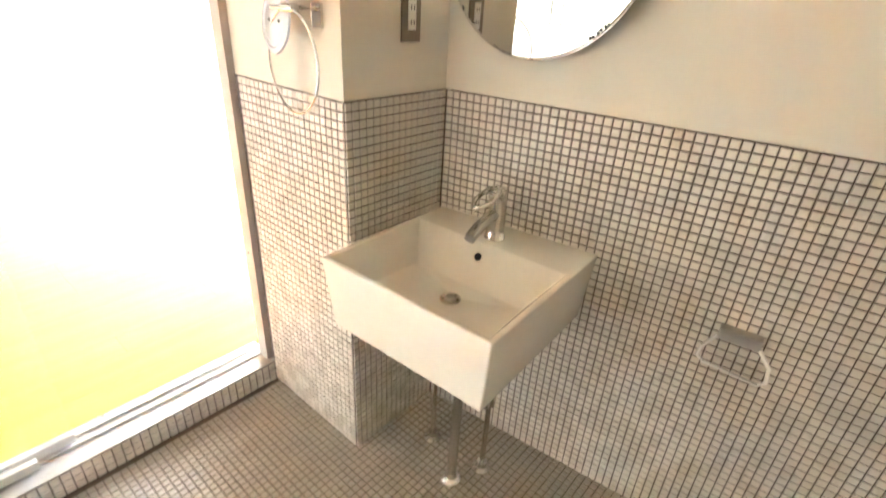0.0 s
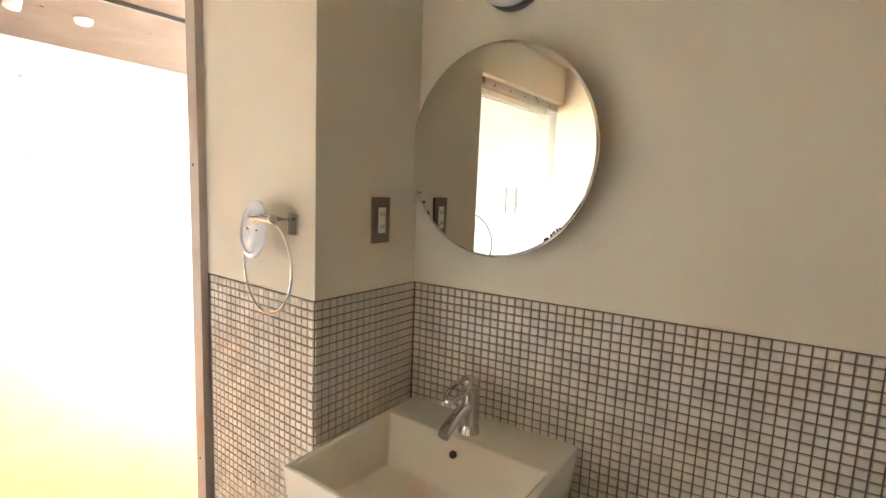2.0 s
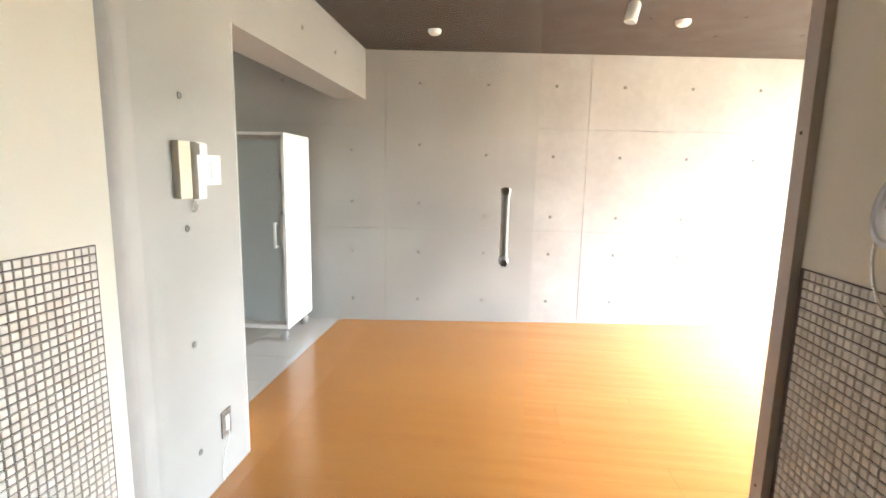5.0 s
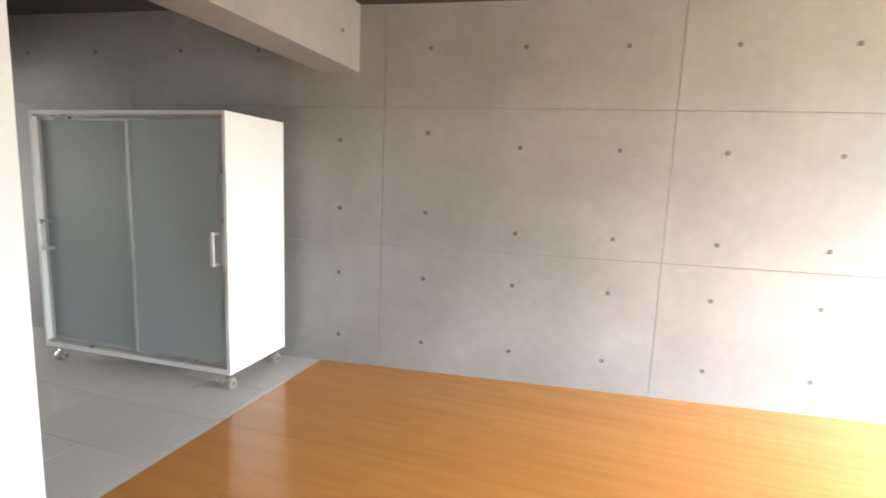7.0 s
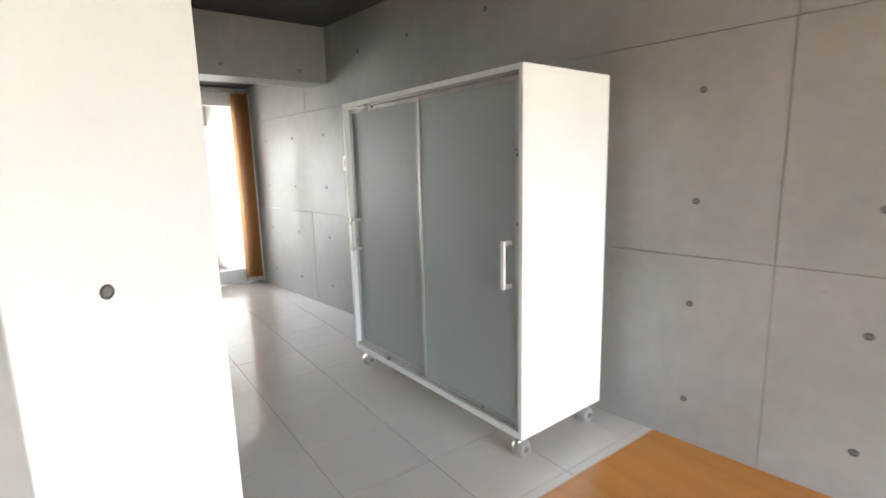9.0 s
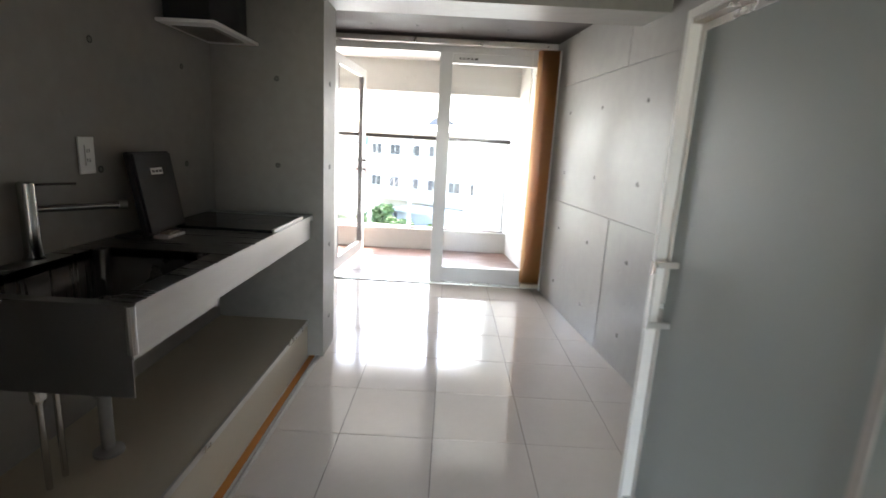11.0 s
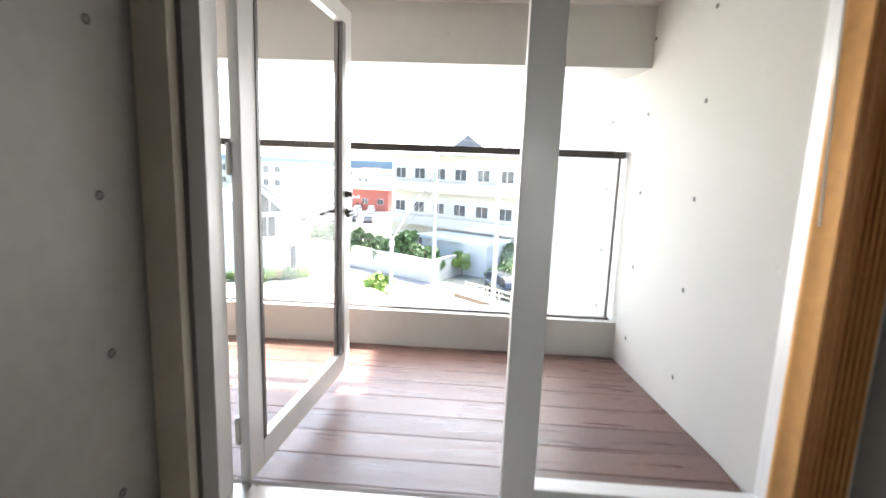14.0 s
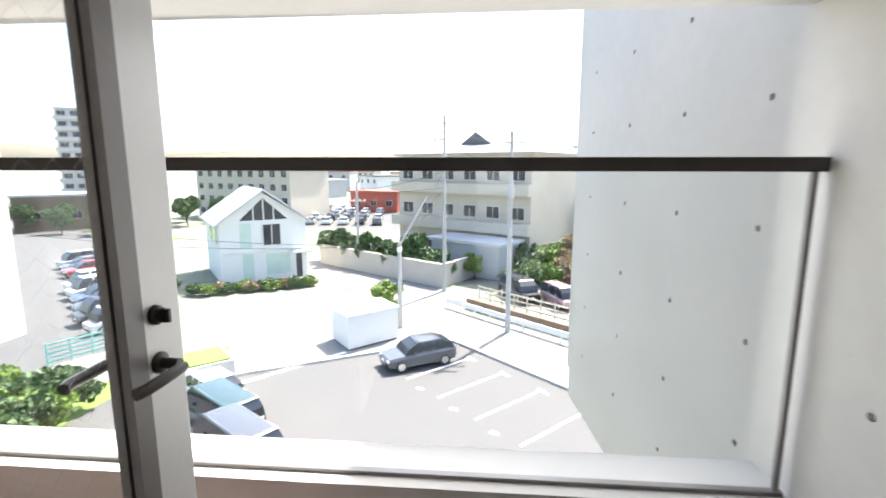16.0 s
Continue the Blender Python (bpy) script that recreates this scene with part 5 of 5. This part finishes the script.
def block(name, label, origin, ang, Wd, D, H, wall, rows, cols, roof, balcony=False, win=(1.6, 1.3), slot=None):
    b = thing(name, label, "building", (origin[0], origin[1], G), ang)
    part("wall", boxed(0, Wd, 0, D, 0, H), wall, b)
    part("roof", boxed(-0.5, Wd + 0.5, -0.5, D + 0.5, H, H + 0.35), roof, b)
    st = H / rows
    for r in range(rows):
        for c in range(cols):
            x = (c + 0.5) * Wd / cols
            facade_window(b, x, r * st + st * 0.32, win[0], win[1], 0.0, Wd < 30)
        for c in range(max(2, int(D / 4))):
            y = (c + 0.5) * D / max(2, int(D / 4))
            part("side_window", boxed(-0.05, 0.02, y - 0.6, y + 0.6, r * st + st * 0.35, r * st + st * 0.75), WINDOW_DARK, b)
        if balcony and r:
            part("balcony", boxed(-0.3, Wd + 0.3, -1.1, 0.0, r * st - 0.15, r * st + 0.95), wall, b)
    return b


big = block("apartment_building", "beige three-storey building with terraces and low gable roof", (-63.0, -11.8), 57, 17.5, 12, 11.7, HOUSE_BEIGE, 3, 6, ROOF_LIGHT, True)
rf = bmesh.new()
vs = [rf.verts.new(p) for p in ((-1, -1.5, 11.9), (18.5, -1.5, 11.9), (18.5, 13.5, 11.9), (-1, 13.5, 11.9), (4, 6, 13.9), (14, 6, 13.9))]
for q in ((0, 1, 5, 4), (1, 2, 5), (2, 3, 4, 5), (3, 0, 4)):
    rf.faces.new([vs[i] for i in q])
part("hip_roof", rf, ROOF_LIGHT, big)
part("roof_gable", moved(prism([(-2, 0), (2, 0), (0, 1.3)], 0, 3), pose(9.5, 5, 12.9) @ pose(0, 0, 0, 90, 0, 0)), ROOF_DARK, big, "dark small roof gable")
part("annexe", boxed(9, 17, -5.0, -1.2, 0, 3.2), HOUSE_GREY, big, "low grey annexe")
part("annexe_roof", boxed(8.6, 17.5, -5.5, -1.15, 3.2, 3.5), ROOF_LIGHT, big)
block("terrace_house", "grey house beyond the gardens", (-66.0, 4.0), 60, 12, 8, 6.5, HOUSE_GREY, 2, 4, ROOF_LIGHT)
block("apartment_block", "beige four-storey apartment block far off", (-104, -62), 68, 26, 11, 10.0, HOUSE_BEIGE, 4, 9, ROOF_LIGHT, False, (1.4, 1.3))
block("apartment_tower", "tall grey apartment tower far off", (-137.6, -123), 118, 19, 14, 26.5, HOUSE_GREY, 9, 6, ROOF_LIGHT, True, (2.2, 1.5))
block("hospital_block", "long white building on the horizon", (-250, 16), 80, 42, 15, 20, HOUSE_WHITE, 6, 11, ROOF_LIGHT, False, (2.4, 1.6))
block("red_shed", "red low shed by the distant car park", (-118, -33), 75, 12, 8, 4.5, ROOF_RED, 1, 3, ROOF_RED, False)
block("brick_shed", "brown brick shed with pale blue roof", (-76.0, -76.0), 128, 11, 8, 5.6, BROWN_WALL, 1, 2, ROOF_LIGHT, False)
block("white_house", "white two-storey house by the field", (-97, -81), 118, 13, 9, 8.6, HOUSE_WHITE, 2, 3, ROOF_LIGHT, False)
rng = random.Random(21)
for k in range(46):
    ang = radians(rng.uniform(120, 222))
    r = rng.uniform(170, 420)
    x, y = -5 + r * math.cos(ang), -2 + r * math.sin(ang)
    block("town_house", "small house among the far town roofs", (x, y), rng.uniform(30, 90), rng.uniform(9, 18), rng.uniform(8, 12), rng.uniform(5, 9), rng.choice((HOUSE_WHITE, HOUSE_BEIGE, HOUSE_GREY)), 2, 3, rng.choice((ROOF_LIGHT, ROOF_DARK, ROOF_RED)), False)["group"] = "far town houses"

hill_bm = bmesh.new()
nseg = 48
top = []
for i in range(nseg + 1):
    u = i / nseg
    ang = radians(108 + 124 * u)
    zz = 14 + 48 * math.exp(-((u - 0.55) / 0.045) ** 2) + 10 * noise.noise(Vector((u * 9, 0, 0)))
    top.append((1500 * math.cos(ang), 1500 * math.sin(ang), zz))
for a, b in zip(top, top[1:]):
    q = [(a[0], a[1], G), (b[0], b[1], G), b, a, (a[0] * 1.3, a[1] * 1.3, G), (b[0] * 1.3, b[1] * 1.3, G)]
    v = [hill_bm.verts.new(p) for p in q]
    hill_bm.faces.new((v[0], v[1], v[2], v[3]))
    hill_bm.faces.new((v[3], v[2], v[5], v[4]))
structure("backdrop_hills", hill_bm, HILL, "hills on the horizon, coloured blue for haze", "hills")

sb = thing("storage_box", "plain white storage container in the car park", "container", (0, 0, 0))
part("body", prism([(-33.1, -10.9), (-31.2, -9.35), (-33.5, -6.9), (-35.4, -8.45)], G + 0.1, G + 2.0), HOUSE_WHITE, sb)
part("lid", prism([(-33.1, -11.0), (-31.1, -9.35), (-33.5, -6.8), (-35.5, -8.45)], G + 2.0, G + 2.1), WHITE_PAINT, sb)
part("base", prism([(-33.1, -10.8), (-31.3, -9.35), (-33.5, -7.0), (-35.3, -8.45)], G, G + 0.1), ROOF_DARK, sb)
pb = thing("planter_box", "pale concrete planter with grass on top", "planter", (0, 0, 0))
part("box", prism([(-25.2, -15.8), (-26.9, -13.9), (-28.6, -15.5), (-26.9, -17.4)], G, G + 1.1), CONCRETE_OUT, pb)
part("grass", prism([(-25.4, -15.8), (-26.9, -14.1), (-28.4, -15.5), (-26.9, -17.2)], G + 1.1, G + 1.18), GRASS, pb)


def foliage(name, parent, centres, n, leaf, mat, seed):
    """Many small folded leaves scattered through uneven clumps."""
    r = np.random.RandomState(seed)
    quads = []
    for (cx, cy, cz), rad in centres:
        k = int(n * rad ** 2)
        d = r.normal(size=(k, 3))
        d /= np.linalg.norm(d, axis=1)[:, None]
        rr = rad * (0.55 + 0.5 * r.rand(k) ** 0.6) * (1 + 0.22 * np.sin(3.1 * d[:, 0] + 5 * d[:, 1] + seed))
        p = np.array((cx, cy, cz)) + d * rr[:, None] * np.array((1, 1, 0.85))
        a = r.normal(size=(k, 3)) * leaf
        b = r.normal(size=(k, 3)) * leaf
        quads.append(np.stack([p - a, p + b, p + a, p - b * 0.6], 1).reshape(-1, 3))
    vs = np.concatenate(quads)
    fs = np.arange(len(vs)).reshape(-1, 4)
    me = bpy.data.meshes.new(name)
    me.from_pydata(vs.tolist(), [], fs.tolist())
    me.materials.append(mat)
    ob = new(name, me)
    ob.parent = parent
    return ob


def tree(at, h, rad, mat, label, seed, name="tree"):
    t = thing(name, label, "tree" if name == "tree" else "shrub", (at[0], at[1], G))
    r = random.Random(seed)
    if name == "tree":
        tk = smooth(part("trunk", tube([(0, 0, 0), (0.05, 0.03, h * 0.3), (0.0, 0.08, h * 0.62)], 0.06 * h / 3, 8), BARK, t))
        for k in range(5):
            a = k * 1.25 + r.random()
            part("limb", tube([(0, 0.05, h * (0.3 + 0.06 * k)), (rad * 0.35 * math.cos(a), rad * 0.35 * math.sin(a), h * (0.45 + 0.07 * k)), (rad * 0.7 * math.cos(a), rad * 0.7 * math.sin(a), h * (0.55 + 0.08 * k))], 0.03, 6), BARK, tk)
    cl = [((r.uniform(-1, 1) * rad * 0.7, r.uniform(-1, 1) * rad * 0.7, (h * r.uniform(0.45, 0.9) if name == "tree" else h * r.uniform(0.3, 0.65))), rad * r.uniform(0.3, 0.5)) for _ in range(9)]
    foliage("crown", t, cl, 1300 if rad > 1 else 2600, 0.085 if rad > 1 else 0.055, mat, seed)
    return t


for i in range(9):     # clipped trees behind the garden wall
    u = i / 8
    tree((-57.5 + 9.0 * u, -18.5 + 13.0 * u), 3.4 + 0.6 * math.sin(i * 2.3), 1.5, LEAF, "dark green clipped garden tree behind wall", 30 + i)
for i in range(6):
    tree((-50 - 1.6 * i, -2.5 + 0.9 * i), 2.4, 1.0, LEAF if i % 2 else LEAF_PALE, "garden tree behind the wall", 50 + i)
for i in range(9):
    tree((-47.5 - 2.6 * (i // 3), 1.4 + 2.1 * (i % 3) + 0.8 * (i // 3)), 2.4 + 1.0 * (i // 3) + 0.5 * (i % 3), 1.5, (LEAF, LEAF_PALE, FLOWER)[i % 3], "leafy shrub in the terraced garden", 70 + i, "shrub")
for i in range(11):
    u = i / 10
    tree((-42.3 - 3.8 * u + 0.4 * (i % 2), -25.2 + 8.0 * u), 1.1, 0.75, (LEAF, LEAF_PALE, FLOWER)[i % 3], "low garden shrub before the white house", 90 + i, "shrub")
for i in range(5):
    tree((-44 - 3.2 * i, -28.5 - 2.6 * i), 1.0, 0.8, LEAF, "low hedge shrub by the drive", 110 + i, "shrub")
tree((-36.4, -8.0), 3.0, 1.1, LEAF_PALE, "small pale green street tree", 120)
for i in range(6):
    tree((-20.0 - 1.3 * (i % 3), -19.0 - 1.6 * (i // 3) - 0.4 * i), 2.6, 1.3, (LEAF, LEAF_PALE)[i % 2], "bushy green shrub on the lawn", 130 + i, "shrub")
for i in range(12):
    tree((-75 - 6 * (i % 4), -60 - 7 * (i // 4) + 3 * (i % 4)), 4.5, 2.2, LEAF, "tree among the far houses", 150 + i)

gw = thing("garden_wall", "beige rendered garden wall along the street corner", "garden wall")
for a, b in (((-56.5, -19.5), (-46.5, -5.2)), ((-46.5, -5.2), (-59, 1.6))):
    w = part("wall", stripped(a, b, 0.25, G, G + 2.0), GARDEN_WALL, gw)
    part("coping", stripped(a, b, 0.36, G + 2.0, G + 2.12), GARDEN_WALL, w)
rw = thing("retaining_wall", "brown retaining wall below the garden car bay", "retaining wall")
part("wall", stripped((-40.6, -2.8), (-34.2, 4.2), 0.3, G, G + 0.75), BROWN_WALL, rw)


def rail_fence(name, label, a, b, n, h, mat, bars, gap, bar_h=0.06):
    f = thing(name, label, "fence" if "guard" not in name else "guard rail")
    for i in range(n + 1):
        u = i / n
        x, y = a[0] + (b[0] - a[0]) * u, a[1] + (b[1] - a[1]) * u
        part("post", rodded((x, y, G), (x, y, G + h), 0.05, 8), mat, f)
    for k in range(bars):
        z = G + h - 0.08 - gap * k
        part("bar", stripped(a, b, 0.06, z - bar_h, z + 0.03), mat, f)
    return f


rail_fence("guard_rail", "white steel guard rail along the street", (-40.6, -4.4), (-32.6, 4.1), 8, 0.8, LINE, 1, 0.35, 0.34)
rail_fence("porch_rail", "white railing beside the house steps", (-48.5, -16.8), (-44.8, -12.6), 6, 1.0, LINE, 2, 0.5)
rail_fence("mesh_fence", "pale wire fence above the retaining wall", (-41.6, -2.0), (-35.4, 4.8), 8, 1.5, ALU, 3, 0.4)
rail_fence("car_park_fence", "teal mesh fence at the end of the far car park", (-27.6, -24.6), (-33.2, -21.6), 6, 1.3, FENCE_TEAL, 5, 0.24)
rail_fence("car_park_fence", "teal mesh fence along the far car park", (-33.3, -21.7), (-55.7, -42.9), 14, 1.3, FENCE_TEAL, 5, 0.24)


def utility_pole(at, h, label):
    p = thing("utility_pole", label, "utility pole", (at[0], at[1], G), group="street poles")
    smooth(part("shaft", rodded((0, 0, 0), (0, 0, h), 0.17, 14, 0.11), POLE, p))
    for z in (h - 0.7, h - 2.0):
        part("crossarm", boxed(-0.06, 0.06, -0.9, 0.9, z, z + 0.1), ALU, p)
        for y in (-0.8, -0.3, 0.3, 0.8):
            part("insulator", rodded((0, y, z + 0.1), (0, y, z + 0.28), 0.05, 8), LINE, p)
    part("transformer", rodded((0.25, 0, h - 4.0), (0.25, 0, h - 3.2), 0.2, 12), HOUSE_GREY, p)
    return p


utility_pole((-45.4, -5.0), 14.6, "tall concrete utility pole with crossarms at corner")
utility_pole((-35.3, -0.1), 12.6, "grey utility pole beside the guard rail")
utility_pole((-53.5, -14.5), 9.0, "short brown utility pole by garden wall")
lp = thing("street_lamp", "grey street lamp post with slanting arm", "street lamp", (-35.6, -7.1, G))
smooth(part("post", rodded((0, 0, 0), (0, 0, 5.7), 0.16, 12, 0.12), POLE, lp))
smooth(part("arm", rodded((0, 0, 5.5), (-0.8, 1.7, 8.6), 0.07, 10, 0.05), ALU, lp))
part("lamp_head", boxed(-0.25, 0.25, -0.12, 0.12, 5.1, 5.4, 0.04), LINE, lp)


def cable(a, b, sag):
    c = thing("overhead_cable", "thin black overhead cable between the poles", "cable", group="overhead cables")
    pts = [tuple(Vector(a).lerp(Vector(b), u) - Vector((0, 0, sag * 4 * u * (1 - u)))) for u in [i / 12 for i in range(13)]]
    part("wire", tube(pts, 0.018, 5), CABLE, c)


for dz in (0.0, 1.3):
    cable((-45.4, -5.0, G + 12.6 + dz), (-35.3, -0.1, G + 10.6 + dz), 0.4)
    cable((-45.4, -5.0, G + 12.4 + dz), (-75, -60, G + 11 + dz), 1.0)
    cable((-45.4, -5.3, G + 8.4 + dz), (-35.6, -7.1, G + 5.6), 0.3)
    cable((-35.6, -7.1, G + 5.6), (-32, -40, G + 8 + dz), 1.2)
    cable((-53.5, -14.5, G + 8.2), (-45.4, -5.0, G + 8.8 + dz), 0.3)
# ---- pieces: boards, tiles, mosaic ----
def mesh_of(bm, name, mat):
    me = bpy.data.meshes.new(name)
    bm.to_mesh(me)
    bm.free()
    me.materials.append(mat)
    return me


BOARD = mesh_of(boxed(0.0003, 1.8177, 0.0003, 0.1507, -0.016, 0.0, 0.0006), "board", WOOD)
rng = random.Random(4)
for j in range(24):
    y = -2.81 + 0.151 * j
    off = -rng.choice((0.0, 0.45, 0.9, 1.35))
    x = off
    while x < W1:
        x0, x1 = max(x, 0.0), min(x + 1.818, W1)
        if x1 - x0 > 0.05:
            if x1 - x0 > 1.81:
                share("board", BOARD, floor_wood, pose(x, y, 0))
            else:
                share("board", mesh_of(boxed(0.0003, x1 - x0 - 0.0003, 0.0003, 0.1507, -0.016, 0.0, 0.0006), "board", WOOD), floor_wood, pose(x0, y, 0))
        x += 1.818
TILE = mesh_of(boxed(0.0015, 0.4135, 0.0015, 0.4085, -0.0035, 0.0, 0.001), "tile", PORCELAIN)
for i in range(12):
    for j in range(8):
        x, y = -2.95 + 0.415 * (i - 4), -1.81 + 0.41 * (j - 3)
        if x >= -0.02 or y > 0.1:
            continue
        wx = min(x + 0.4135, -0.002)
        if wx - x > 0.41:
            share("tile", TILE, floor_tile, pose(x, y, 0))
        else:
            share("tile", mesh_of(boxed(0.0015, wx - x, 0.0015, 0.4085, -0.0035, 0.0, 0.001), "tile", PORCELAIN), floor_tile, pose(x, y, 0))


def mosaic_run(name, parent, origin, u, v, n, nu, nv, mat, pitch=0.025, gap=0.0032, proud=0.004, skip=()):
    """Small square tiles with bevelled edges over a bed, joined into one part."""
    o, u, v, n = (np.array(w, float) for w in (origin, u, v, n))
    a, bvl = gap / 2, 0.0016
    ii, jj = np.meshgrid(np.arange(nu), np.arange(nv), indexing="ij")
    ii, jj = ii.ravel(), jj.ravel()
    if skip:
        keep = ~((ii >= skip[0]) & (ii < skip[1]) & (jj >= skip[2]) & (jj < skip[3]))
        ii, jj = ii[keep], jj[keep]
    wob = np.random.RandomState(3).normal(0, 0.00025, len(ii))
    quads = []
    for d, z in ((a, 0.0), (a + bvl, 1.0)):
        for su, sv in ((0, 0), (1, 0), (1, 1), (0, 1)):
            cu = ii * pitch + (d if su == 0 else pitch - d)
            cv = jj * pitch + (d if sv == 0 else pitch - d)
            quads.append(o + cu[:, None] * u + cv[:, None] * v + ((proud + wob) * z)[:, None] * n)
    verts = np.stack(quads, 1).reshape(-1, 3)
    base = (np.arange(len(ii)) * 8)[:, None]
    one = np.array([(4, 5, 6, 7), (0, 1, 5, 4), (1, 2, 6, 5), (2, 3, 7, 6), (3, 0, 4, 7)])
    faces = (base[:, :, None] + one[None]).reshape(-1, 4)
    me = bpy.data.meshes.new(name)
    me.from_pydata(verts.tolist(), [], faces.tolist())
    me.materials.append(mat)
    ob = new(name, me)
    ob.parent = parent
    ob["kind"] = "stuff"
    return ob


def bed(name, parent, x0, x1, y0, y1, z0, z1, mat=None):
    return part(name, boxed(x0, x1, y0, y1, z0, z1), mat or GROUT, parent, "dark grout between the mosaic tiles")


we, wp, ww = bpy.data.objects["wall_bath_east"], bpy.data.objects["wall_bath_pillar"], bpy.data.objects["wall_bath_west"]
NV = 50
TOPZ = -0.0995 + NV * 0.025
bed("mosaic_bed", we, 2.6255, 2.629, -6.0, -3.505, -0.1, TOPZ + 0.001)
bed("mosaic_bed", wp, 2.2225, 2.226, -3.505, -2.96, -0.1, TOPZ + 0.001)
bed("mosaic_bed", wp, 2.2225, 2.6255, -3.5049, -3.501, -0.1, TOPZ + 0.001)
bed("mosaic_bed", ww, 0.26, 0.2635, -6.0, -3.02, -0.1, TOPZ + 0.001)
mosaic_run("mosaic_tiles", we, (2.6255, -3.51, -0.0995), (0, -1, 0), (0, 0, 1), (-1, 0, 0), 99, NV, MOSAIC)
mosaic_run("mosaic_tiles", wp, (2.2225, -3.505, -0.0995), (0, 1, 0), (0, 0, 1), (-1, 0, 0), 21, NV, MOSAIC)
mosaic_run("mosaic_tiles", wp, (2.2225, -3.505, -0.0995), (1, 0, 0), (0, 0, 1), (0, -1, 0), 16, NV, MOSAIC, skip=(0, 16, 34, 50))
mosaic_run("mosaic_tiles", ww, (0.2635, -6.0, -0.0995), (0, 1, 0), (0, 0, 1), (1, 0, 0), 119, NV, MOSAIC)
mosaic_run("mosaic_tiles", bpy.data.objects["floor_bath"], (0.27, -6.0, -0.1035), (1, 0, 0), (0, 1, 0), (0, 0, 1), 112, 120, MOSAIC_FLOOR, proud=0.0035)
mosaic_run("mosaic_tiles", sill, (0.27, -2.98, -0.0995), (1, 0, 0), (0, 0, 1), (0, -1, 0), 78, 3, MOSAIC, pitch=0.0295)
# the tiles of the pillar beside the mirror, one by one
t = 0.0016
PIECE = bpy.data.meshes.new("tile")
PIECE.from_pydata([(t, 0, t), (0.025 - t, 0, t), (0.025 - t, 0, 0.025 - t), (t, 0, 0.025 - t), (2 * t, -0.004, 2 * t), (0.025 - 2 * t, -0.004, 2 * t), (0.025 - 2 * t, -0.004, 0.025 - 2 * t), (2 * t, -0.004, 0.025 - 2 * t)], [], [(4, 5, 6, 7), (0, 1, 5, 4), (1, 2, 6, 5), (2, 3, 7, 6), (3, 0, 4, 7)])
PIECE.materials.append(MOSAIC)
for i in range(16):
    for j in range(34, 50):
        share("tile", PIECE, wp, pose(2.2225 + 0.025 * i, -3.505, -0.0995 + 0.025 * j))
